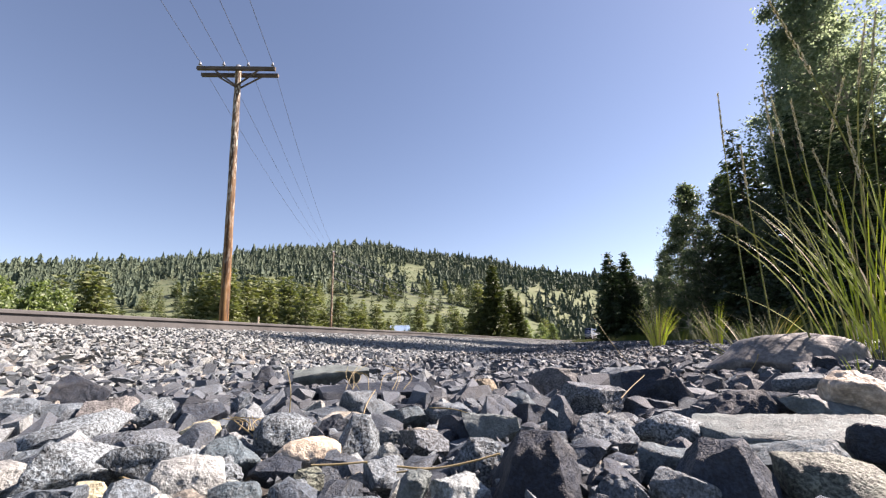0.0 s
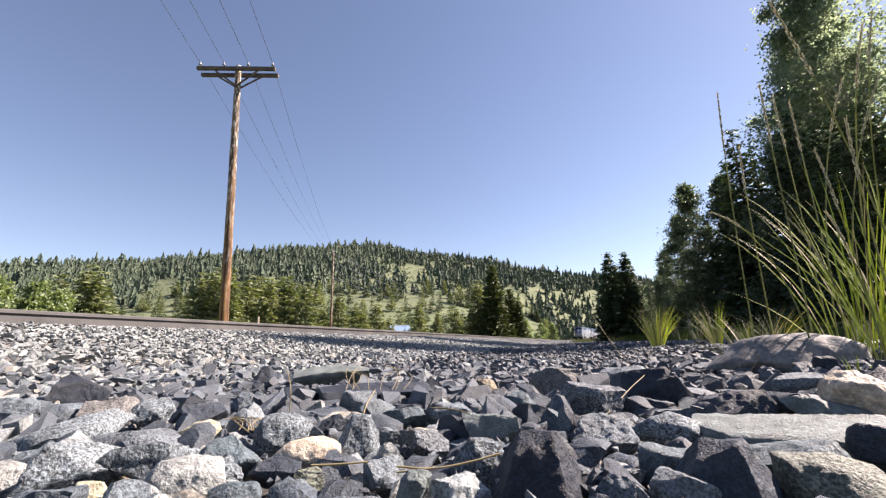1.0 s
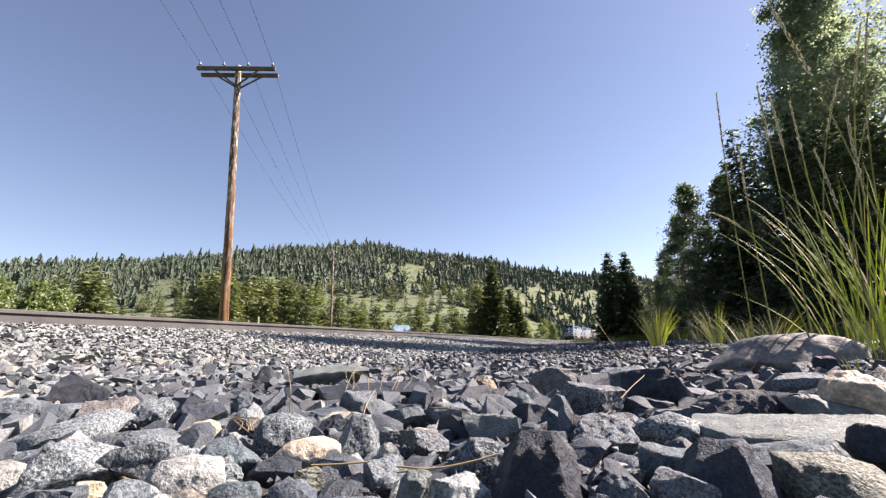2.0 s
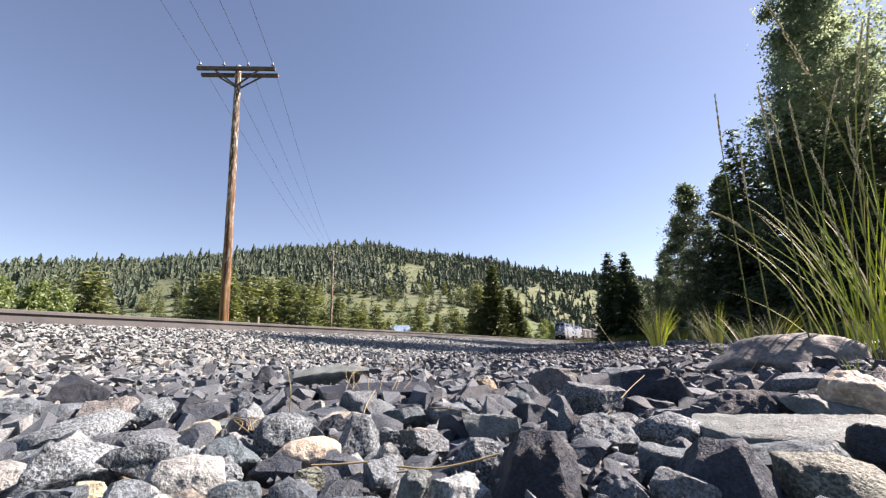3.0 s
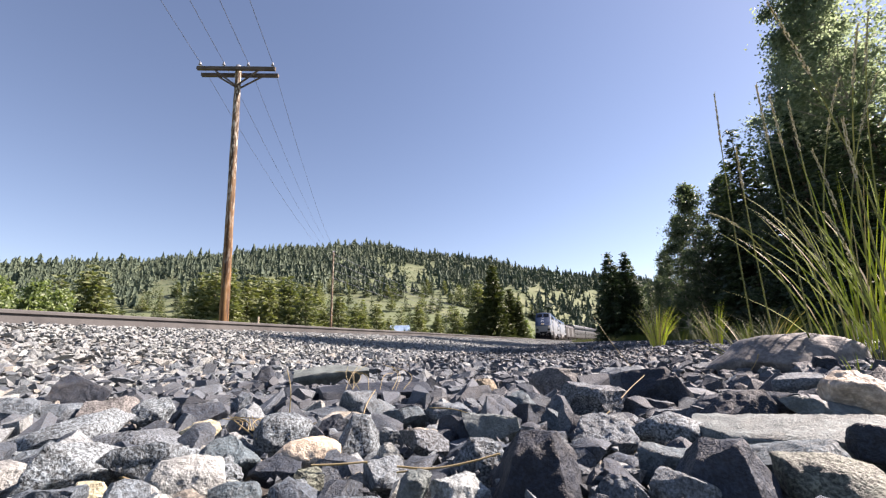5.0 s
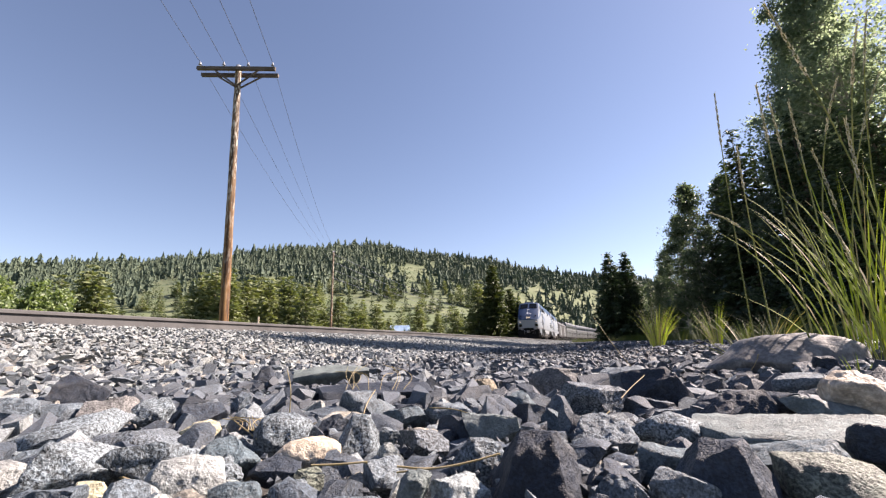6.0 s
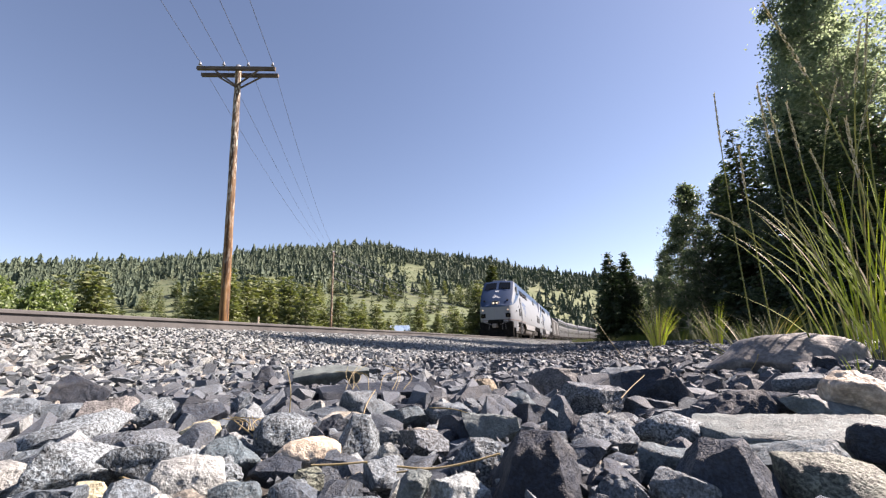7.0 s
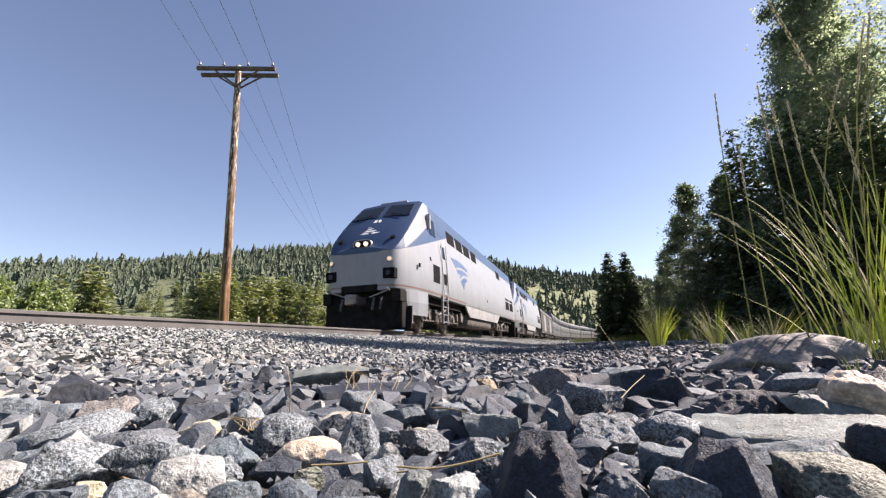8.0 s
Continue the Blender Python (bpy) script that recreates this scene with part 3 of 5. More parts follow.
    for x, y, z, size in near[:300]:
        ob = new("stone", meshes[DARK_STONE if x > -0.05 + 0.3 * rng.normal() else STONE][rng.integers(len(FINE))])
        ob.parent = bed
        ob.matrix_basis = Matrix.LocRotScale((x, y, z), Euler((rng.uniform(-.6, .6), rng.uniform(-.6, .6), rng.uniform(0, 6.28))), Vector(rng.uniform(0.75, 1.25, 3)) * size)
    rest = near[300:]
    scatter("loose_stones", [q for q in rest if q[0] <= 0], ROUGH, STONES, "grey broken stones lying loose", bed)
    scatter("loose_stones", [q for q in rest if q[0] > 0], ROUGH, DARK_STONES, "dark broken stones lying loose", bed)
    scatter("stone_chips", chips, COARSE, STONES, "small grey chips between the stones", bed, 0.9)
    scatter("loose_stones", dark_far, COARSE, DARK_STONES, "dark broken stones lying loose", bed)
    scatter("loose_stones", dark, MIDDLE, DARK_STONES, "dark broken stones lying loose", bed)
    scatter("loose_stones", middle, MIDDLE, STONES, "dark broken stones lying loose", bed)
    scatter("shoulder_stones", slope, COARSE, BALLAST, "pale grey crushed stones of the shoulder", bed, 0.42)
    scatter("shoulder_stones", slope_far, COARSE, BALLAST, "pale grey crushed stones of the shoulder", bed)
    return bed


make_stones()
# ---- poles and wires ----
def pole_material():
    """Old timber: long checks and streaks, orange below, greyer with pale flecks of peeled wood above."""
    m, n, l, p = mat("weathered_pole_wood")
    tc = n.new("ShaderNodeTexCoord").outputs["Object"]
    noises = []
    for at, scale, detail in (((5, 5, 0.3), 2.0, 6.0), ((9, 9, 2.4), 1.5, 4.0), ((1, 1, 1), 60.0, 3.0)):
        mp, t = n.new("ShaderNodeMapping"), node(n, "TexNoise", Scale=scale, Detail=detail, Roughness=0.65)
        mp.inputs["Scale"].default_value = at
        l.new(tc, mp.inputs[0])
        l.new(mp.outputs[0], t.inputs["Vector"])
        noises.append(t.outputs[0])
    xyz = n.new("ShaderNodeSeparateXYZ")
    l.new(tc, xyz.inputs[0])
    high = n.new("ShaderNodeMapRange")
    high.inputs["From Min"].default_value, high.inputs["From Max"].default_value = 2.0, 9.0
    l.new(xyz.outputs[2], high.inputs["Value"])
    c = mixed(n, l, "MIX", high.outputs[0], ramp(n, l, noises[0], [(0.38, (0.035, 0.017, 0.008)), (0.5, (0.14, 0.066, 0.02)), (0.62, (0.24, 0.13, 0.045))]),
              ramp(n, l, noises[0], [(0.38, (0.025, 0.016, 0.011)), (0.5, (0.09, 0.055, 0.03)), (0.62, (0.17, 0.115, 0.07))]))
    fleck = mixed(n, l, "MULTIPLY", 1.0, ramp(n, l, noises[1], [(0.52, (0, 0, 0)), (0.56, (0.85,) * 3)]), high.outputs[0])
    c = mixed(n, l, "MIX", fleck, c, (0.44, 0.40, 0.34))
    l.new(c, p.inputs["Base Color"])
    b = node(n, "Bump", Strength=0.8, Distance=0.03)
    l.new(noises[0], b.inputs["Height"])
    l.new(b.outputs[0], p.inputs["Normal"])
    p.inputs["Roughness"].default_value = 0.85
    return m


POLE_WOOD = pole_material()
ARM_WOOD = surface("dark_arm_wood", (0.05, 0.04, 0.035), (0.12, 0.095, 0.08), 3, 0.9, 0, 0.4, 30)
STEEL = plain("galvanised_steel", (0.32, 0.33, 0.35), 0.45, 0.8)
GLASS_WHITE = plain("glazed_porcelain", (0.26, 0.28, 0.32), 0.3)
WIRE = plain("dark_wire", (0.10, 0.11, 0.14), 0.5, 0.5)


def make_pole(name, foot, top, label, arms=True):
    """A timber pole with a pair of crossarms, braces and four insulators."""
    foot, top = Vector(foot), Vector(top)
    thing = tagged(new(name), label, "utility pole", "poles along the line")
    thing.matrix_basis = Matrix.Translation(foot)
    bm, h, rng = fresh(), (top - foot), np.random.default_rng(5)
    rings, sides = 40, 14
    vs = []
    for i in range(rings + 1):
        t = i / rings
        r = 0.165 - 0.055 * t
        c = h * t
        vs.append([bm.verts.new((c.x + r * (1 + 0.04 * rng.normal()) * math.cos(j * math.tau / sides), c.y + r * math.sin(j * math.tau / sides), c.z)) for j in range(sides)])
    for i in range(rings):
        for j in range(sides):
            bm.faces.new((vs[i][j], vs[i][(j + 1) % sides], vs[i + 1][(j + 1) % sides], vs[i + 1][j]))
    cap = bm.verts.new(h + Vector((0, 0, 0.07)))
    for j in range(sides):
        bm.faces.new((vs[-1][j], vs[-1][(j + 1) % sides], cap))
    part("shaft", bm, POLE_WOOD, thing, "round timber shaft, orange-brown and weathered", True)
    part("pole_cap", tube(fresh(), h + Vector((0, 0, -0.02)), h + Vector((0, 0, 0.1)), 0.13, 0.09, 12), GLASS_WHITE, thing, "pale cap on the pole top")
    ends = []
    if arms:
        d = Vector((0.999, 0.02, -0.03)).normalized()
        q = Vector((-d.y, d.x, 0)).normalized()
        for off, drop in ((-0.16, 0.15), (0.17, 0.21)):
            c = h + q * off - Vector((0, 0, drop))
            m = Matrix((d, q, d.cross(q))).transposed().to_4x4()
            m.translation = c
            bm = box(fresh(), -1.52, 1.52, -0.055, 0.055, -0.07, 0.07, 0.012)
            bm.transform(m)
            part("crossarm", bm, ARM_WOOD, thing, "dark creosoted crossarm")
            for s in (-1, 1):
                part("brace", tube(fresh(), c + d * s * 0.85 - Vector((0, 0, 0.07)), h * ((h.length - 0.85) / h.length) + q * off * 0.6, 0.036, 0.036, 6), ARM_WOOD, thing)
        for w in (-1.42, -0.5, 0.45, 1.4):
            b = h - q * 0.16 + d * w - Vector((0, 0, 0.08))
            bm = fresh()
            tube(bm, b, b + Vector((0, 0, 0.09)), 0.02, 0.02, 8)
            tube(bm, b + Vector((0, 0, 0.08)), b + Vector((0, 0, 0.15)), 0.058, 0.045, 12)
            tube(bm, b + Vector((0, 0, 0.14)), b + Vector((0, 0, 0.21)), 0.04, 0.03, 12)
            part("insulator", bm, GLASS_WHITE, thing, "white porcelain insulator", True)
            ends.append(foot + b + Vector((0, 0, 0.19)))
    return thing, ends


def make_wire(a, b, sag, r=0.008):
    a, b = Vector(a), Vector(b)
    cu = bpy.data.curves.new("wire", "CURVE")
    cu.dimensions, cu.bevel_depth, cu.bevel_resolution = "3D", r, 1
    sp = cu.splines.new("POLY")
    sp.points.add(40)
    for i in range(41):
        t = i / 40
        p = a.lerp(b, t) - Vector((0, 0, 4 * sag * t * (1 - t)))
        sp.points[i].co = (*p, 1)
    cu.materials.append(WIRE)
    return tagged(new("power_wire", cu), "thin dark overhead wire strung between poles", "wire", "overhead wires")


pole_a, ends_a = make_pole("utility_pole", (-7.62, 14.55, -0.75), (-7.87, 14.32, 11.02), "weathered orange-brown timber pole with double crossarms", True)
pole_b, _ = make_pole("utility_pole", (-13.6, 50, -2.0), (-13.55, 50, 11.75), "distant orange-brown timber pole with wires", False)
for i, e in enumerate(ends_a):
    top_b = Vector((-13.55 + 0.12 * i, 50, 11.6 - 0.35 * (3 - i)))
    make_wire(e, top_b, 0.9, 0.008)
    make_wire(e, e + Vector((6.5, -36.0, 2.0)), 1.0, 0.010)
    make_wire(Vector((-13.55, 50, 11.5 - 1.0 * i)), Vector((24, 150, 7 - 0.8 * i)), 1.2, 0.022)


# ---- trees ----
def clump_quads(rng, centre, spread, count, size, up=0.0):
    """Leaf quads round a point: verts, faces."""
    c = np.asarray(centre) + rng.normal(size=(count, 3)) * spread
    u = rng.normal(size=(count, 3))
    u /= np.linalg.norm(u, axis=1, keepdims=True)
    w = np.cross(u, rng.normal(size=(count, 3)))
    w /= np.linalg.norm(w, axis=1, keepdims=True)
    s = size * rng.uniform(0.6, 1.3, (count, 1))
    q = np.stack([c - u * s, c - w * s * 0.55, c + u * s, c + w * s * 0.55], 1)
    return q.reshape(-1, 3)


def quad_mesh(name, points, material):
    n = len(points) // 4
    return mesh_of(name, points.tolist(), np.arange(4 * n).reshape(-1, 4).tolist(), material)


def conifer_points(rng, height, width, tiers, per, twigs, size, bare=0.08, droop=0.25):
    """Needle sprays along drooping boughs in tiers."""
    out = []
    for i in range(tiers):
        t = (i + rng.uniform(0, 0.7)) / tiers
        z = height * (bare + (1 - bare) * t)
        reach = width * (1 - t) ** 0.8 * rng.uniform(0.75, 1.15) + 0.05 * width
        k = max(4, int(per * (1 - 0.6 * t)))
        for j in range(k):
            a = math.tau * (j + rng.uniform(-0.4, 0.4)) / k + i * 1.9
            L = reach * rng.uniform(0.65, 1.12)
            n = max(2, int(twigs * L / width))
            s = np.sqrt(rng.uniform(0.02, 1, n))
            x, y = L * s * math.cos(a), L * s * math.sin(a)
            zz = z - droop * L * s ** 1.5 + 0.12 * L * s ** 4
            base = np.stack([x, y, zz], 1) + rng.normal(size=(n, 3)) * size * np.array([0.7, 0.7, 0.35])
            d = np.array([math.cos(a), math.sin(a), -droop])
            side = np.array([-math.sin(a), math.cos(a), 0])
            dd = d * rng.uniform(0.5, 1, (n, 1)) + side * rng.normal(0, 0.6, (n, 1)) + np.array([0, 0, 1]) * rng.normal(0.05, 0.25, (n, 1))
            dd /= np.linalg.norm(dd, axis=1, keepdims=True)
            w = np.cross(dd, rng.normal(size=(n, 3)) * 0.6 + np.array([0, 0, 1]))
            w /= np.linalg.norm(w, axis=1, keepdims=True)
            ss = size * rng.uniform(0.7, 1.4, (n, 1))
            out.append(np.stack([base - dd * ss, base - w * ss * 0.32, base + dd * ss, base + w * ss * 0.32], 1).reshape(-1, 3))
    return np.concatenate(out)


def make_conifer(name, seed, height, width, label, material, tiers=26, per=11, twigs=16, size=0.22, bare=0.06, droop=0.25, group="trees"):
    rng = np.random.default_rng(seed)
    thing = tagged(new(name), label, "tree", group)
    bm = fresh()
    tube(bm, (0, 0, -0.3), (0, 0, height * 0.97), 0.018 * height, 0.01, 8)
    for i in range(tiers):
        t = i / tiers
        a = i * 2.4
        L = width * (1 - t) ** 0.8 * 0.8
        z = height * (bare + (1 - bare) * t)
        tube(bm, (0, 0, z), (L * math.cos(a), L * math.sin(a), z - droop * L), 0.004 * height * (1 - t) + 0.008, 0.006, 4, False)
    part("trunk", bm, BARK, thing, "brown bark trunk with limbs")
    crown = new("crown", quad_mesh("crown", conifer_points(rng, height, width, tiers, per, twigs, size, bare, droop), material))
    crown.parent = thing
    return thing


def make_broadleaf(name, seed, height, width, label, material, bark, clumps=90, leaves=150, size=0.09, low=0.3, group="trees"):
    rng = np.random.default_rng(seed)
    thing = tagged(new(name), label, "tree", group)
    bm, pts = fresh(), []
    lean = Vector((rng.normal(0, 0.04), rng.normal(0, 0.04), 1))
    tube(bm, (0, 0, -0.3), lean * height * 0.9, 0.015 * height, 0.03, 9)
    for i in range(clumps):
        t = low + (1 - low) * rng.uniform() ** 0.85
        a = rng.uniform(0, math.tau)
        env = width * math.sin(math.pi * min(1, (t - low) / (1 - low) * 0.82 + 0.18)) ** 0.9 * (0.8 + 0.8 * noise.noise((math.cos(a) * 1.6, math.sin(a) * 1.6, t * 6 + seed)))
        L = env * math.sqrt(rng.uniform(0.08, 1)) * rng.uniform(0.8, 1.15)
        c = Vector((L * math.cos(a), L * math.sin(a), height * t)) + Vector((lean.x, lean.y, 0)) * height * t
        start = lean * (height * max(0.1, t - 0.35 * L / height - 0.05))
        if i % 2 == 0:
            tube(bm, start, c, 0.012 * height * (1 - t) * 0.5 + 0.012, 0.008, 5, False)
        sp = rng.uniform(0.5, 1.0) * 0.27 * width ** 0.4 * (1.15 - 0.5 * t)
        pts.append(clump_quads(rng, c, (sp, sp, sp * 0.7), int(leaves * rng.uniform(0.5, 1.3)), size))
    part("trunk", bm, bark, thing, "slender pale trunk with branching limbs")
    crown = new("crown", quad_mesh("crown", np.concatenate(pts), material))
    crown.parent = thing
    return thing


def stand(thing, x, y, turn=0, s=1.0, sink=0.15):
    thing.matrix_basis = pose(x, y, ground(x, y) - sink, 0, 0, turn)
    thing.scale = (s, s, s)
    return thing


def polar(az, r):
    return r * math.sin(radians(az)), r * math.cos(radians(az))


def row(first, spots, first_at):
    """Stand the first tree, then copies of it. spots: azimuth, distance, turn, size."""
    x, y = polar(*first_at[:2])
    stand(first, x, y, first_at[2], first_at[3])
    for az, r, turn, s in spots:
        x, y = polar(az, r)
        c = copy_thing(first, pose(x, y, ground(x, y) - 0.15, 0, 0, turn))
        c.scale = (s, s, s)


def make_trees():
    # dark spruces and cottonwoods beside the gravel
    a = make_conifer("spruce_tree", 1, 9.5, 2.3, "dark green spruce standing alone beside the gravel", NEEDLE, 46, 17, 40, 0.21, 0.02, 0.3, "roadside trees")
    row(a, [(23.9, 45, 80, 0.94), (22.7, 47, 200, 0.84), (24.8, 44, 30, 0.62)], (21.9, 44, 0, 0.93))
    b = make_conifer("spruce_tree", 2, 14, 2.6, "dark shaded spruce in the tree belt", NEEDLE, 40, 14, 30, 0.22, 0.02, 0.3, "roadside trees")
    row(b, [(37.4, 32, 50, 0.99), (39.0, 33.5, 210, 0.92), (35.2, 35, 70, 0.78), (33.4, 36, 140, 0.62), (41.0, 27, 33, 0.72), (42.8, 24, 120, 0.74), (44.6, 22, 75, 0.62), (46.5, 20, 10, 0.6), (48.5, 22, 0, 0.64), (51, 20, 40, 0.55), (53.5, 19, 250, 0.6), (56.5, 18, 15, 0.6), (59, 18.6, 95, 0.6), (30.0, 40, 20, 0.5), (31.8, 39, 160, 0.55), (28.2, 41, 300, 0.46), (26.4, 43, 110, 0.42)], (36.2, 33, 200, 0.86))
    c = make_broadleaf("cottonwood_tree", 3, 16, 3.1, "tall cottonwood with grey-green leaves paled for the sun's glare", LEAF_GLARE, ASPEN_BARK, 300, 140, 0.075, 0.26, "roadside trees")
    row(c, [(50.5, 25, 200, 1.1), (47.2, 28, 130, 1.1), (44.6, 31, 290, 1.14), (41.9, 32.5, 60, 1.02)], (53.6, 22.5, 0, 1.26))
    c.scale = (1.0, 1.0, 1.27)
    c2 = make_broadleaf("aspen_tree", 8, 11, 2.5, "slender aspen in the tree belt, shade put into its dull green leaf colour", ASPEN_SHADED, ASPEN_BARK, 200, 90, 0.085, 0.08, "roadside trees")
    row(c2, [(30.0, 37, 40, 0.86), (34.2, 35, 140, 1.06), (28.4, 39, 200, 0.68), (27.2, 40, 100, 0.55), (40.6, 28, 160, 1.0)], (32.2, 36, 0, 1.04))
    # young pines and willows beyond the rails
    d = make_conifer("pine_tree", 4, 10, 2.9, "sunlit olive-green pine beyond the rails", PINE, 26, 12, 46, 0.27, 0.03, 0.02, "pines beyond the rails")
    row(d, [(-30.6, 55.8, 0, 1.22), (-27.5, 52.2, 20, 1.2), (-25.4, 57.6, 70, 1.24), (-22.8, 54, 110, 1.12), (-20.4, 56.7, 170, 1.2), (-18.4, 54, 50, 1.06), (-16, 63, 200, 0.86), (-14.2, 59.4, 60, 1.0),
            (-3.6, 67.5, 0, 0.92), (-1, 82, 90, 0.85), (-9.2, 70.2, 40, 1.0), (4.6, 70, 30, 1.2), (-41, 52.2, 30, 1.18), (-43, 54, 200, 1.1), (-40.0, 51, 90, 1.1), (-12, 80, 150, 1.1), (-24, 64.8, 10, 1.35), (-29.6, 63, 80, 1.3),
            (-21.6, 62, 300, 1.3), (-17.2, 66, 20, 1.2), (-26.6, 66, 130, 1.3), (-11, 62, 260, 0.78), (-7.6, 76, 15, 0.8), (1.6, 78, 220, 0.9)], (-29, 54, 40, 1.25))
    d2 = make_conifer("fir_tree", 9, 11.5, 2.7, "broad dark green fir beyond the rails", PINE_DARK, 40, 15, 58, 0.26, 0.02, 0.1, "pines beyond the rails")
    row(d2, [(8.9, 70, 60, 0.84), (10.0, 70, 0, 0.62), (5.0, 74, 200, 0.85), (-13, 95, 200, 0.9)], (6.7, 68, 130, 1.2))
    e = make_broadleaf("willow_tree", 5, 7, 2.6, "pale bright green willow beyond the rails", WILLOW, ASPEN_BARK, 90, 150, 0.12, 0.05, "willows beyond the rails")
    row(e, [(-44.5, 46.8, 70, 1.24), (-42.4, 45, 20, 1.11), (-38.2, 52.2, 120, 0.7), (-36.4, 49.5, 10, 0.5), (-48.5, 45, 0, 1.31), (-32.6, 54, 200, 0.5), (-31.5, 51.3, 0, 0.59), (-50, 48.6, 30, 1.31), (8, 90, 0, 0.99), (10.8, 112, 40, 0.96), (12.6, 150, 100, 1.08), (14.2, 190, 30, 1.20), (-6.5, 95, 0, 0.71)], (-46.8, 48.6, 0, 1.31))


make_trees()


def hill_clearing(x, y, az, r):
    """How open the hillside is: patchy all over, with three larger meadows."""
    el = math.degrees(math.atan2(ground(x, y) - 0.12, r))
    patchy = 1.1 * noise.noise((x / 60, y / 60, 4.0)) + 0.8 * noise.noise((x / 19, y / 19, 1.0)) - (0.25 if az < -9 else 0.1)
    meadows = ((1.3, -4.5 - 0.5 * (el - 9), 3.6, 9.0, 2.4), (1.5, -35.0 + 1.2 * (el - 6), 2.1, 6.2, 1.9), (0.15, 10, 9, 4.0, 2.4))
    return patchy + sum(a * math.exp(-(((az - b) / c) ** 2 + ((el - d) / e) ** 2)) for a, b, c, d, e in meadows)


def make_far_woods():
    """The conifers that cover the hill, in one mesh."""
    rng = np.random.default_rng(11)
    protos = []
    for v in range(12):
        # ragged tiers of boughs: slim spires, and broader, rounder pines
        vs, fs, wide, tiers, full = [], [], 0.15 + 0.011 * v, 8, 0.95 - 0.035 * v
        for i in range(tiers):
            t = i / tiers
            z0, r0, b = 0.05 + 0.9 * t, wide * (1 - t) ** full * (1 if v < 6 else min(1.0, 0.7 + 2 * t)) * rng.uniform(0.85, 1.15) + 0.012, len(vs)
            off = rng.normal(0, 0.018, 2)
            for j in range(8):
                a = math.tau * (j + rng.uniform(-0.45, 0.45)) / 8
                q = r0 * (rng.uniform(0.25, 0.7) if j % 2 else rng.uniform(0.8, 1.45))
                vs.append((q * math.cos(a) + off[0], q * math.sin(a) + off[1], z0 + rng.uniform(-0.06, 0.04)))
            vs.append((off[0], off[1], min(1.0, z0 + 0.24)))
            fs += [(b + j, b + (j + 1) % 8, b + 8) for j in range(8)]
        protos.append((np.array(vs), np.array(fs)))
    lower = make_conifer("hill_pine", 41, 9, 2.3, "grey-green pine on the lower hillside", HILL_PINE, 15, 9, 13, 0.42, 0.04, 0.1, "pines on the lower hillside")
    lower.matrix_basis = pose(*polar(-44, 120), ground(*polar(-44, 120)) - 0.3)
    tall = make_conifer("hill_pine", 42, 10, 3.1, "broad olive pine on the lower hillside", PINE, 13, 10, 16, 0.5, 0.08, 0.0, "pines on the lower hillside")
    tall.matrix_basis = pose(*polar(-39, 140), ground(*polar(-39, 140)) - 0.3)
    stood = 0
    while stood < 320:
        az, r = rng.uniform(-57, 16), 92 + 190 * rng.uniform() ** 0.8
        x, y = polar(az, r)
        if across(x, y)[1] > -14 or hill_clearing(x, y, az, r) > 0.35 + 0.3 * rng.uniform():
            continue
        c = copy_thing(tall if rng.uniform() < 0.3 else lower, pose(x, y, ground(x, y) - 0.3, 0, 0, rng.uniform(0, 360)))
        c.scale = (rng.uniform(0.75, 1.2),) * 2 + (rng.uniform(0.7, 1.25),)
        stood += 1
    allv, allf, count, shrubs, scrub = [], [], 0, [], []
    for i in range(11500):
        az, r = rng.uniform(-57, 34), 105 + 545 * math.sqrt(rng.uniform())
        if r < 250 and az < 14:
            continue
        x, y = polar(az, r)
        if abs(across(x, y)[1]) < 14:
            continue
        g = ground(x, y)
        near_top = max(0.0, 1 - abs(r - 615) / 60)
        if hill_clearing(x, y, az, r) > 0.25 + 0.5 * near_top + 0.3 * rng.uniform():
            if rng.uniform() < 0.55:
                scrub.append(clump_quads(rng, (x, y, g + 0.5), (1.2, 1.2, 0.5), 26, 0.42))
            continue
        hgt = rng.uniform(4, 11.5) * (0.8 if r < 200 else 1.0) * (0.8 + 0.7 * rng.uniform() ** 3)
        p, fs = protos[rng.integers(12)]
        a = rng.uniform(0, 6.28)
        c, s = math.cos(a), math.sin(a)
        allv.append(np.stack([p[:, 0] * c - p[:, 1] * s, p[:, 0] * s + p[:, 1] * c, p[:, 2]], 1) * hgt + (x, y, g - 0.3))
        allf.append(fs + count)
        count += len(p)
    for i in range(560):
        az, r = (rng.uniform(-57, 14), rng.uniform(75, 175)) if i < 420 else (rng.uniform(-42, -29), rng.uniform(58, 80))
        x, y = polar(az, r)
        if across(x, y)[1] > -9:
            continue
        shrubs.append(clump_quads(rng, (x, y, ground(x, y) + 1.0), (1.3, 1.3, 0.8), 70, 0.28))
    ob = new("far_woods", mesh_of("far_woods", np.concatenate(allv).tolist(), np.concatenate(allf).tolist(), FAR_PINE_HAZE))
    tagged(ob, "dark conifer woods scattered over the far hillside, haze put into their colour", "woods", kind="stuff")
    ob = new("hill_scrub", quad_mesh("hill_scrub", np.concatenate(scrub), BUSH))
    tagged(ob, "low green scrub dotted over the hill meadow", "scrub", kind="stuff")
    ob = new("far_shrubs", quad_mesh("far_shrubs", np.concatenate(shrubs), WILLOW))
    tagged(ob, "pale green shrubs below the far hillside", "shrubs", kind="stuff")


make_far_woods()
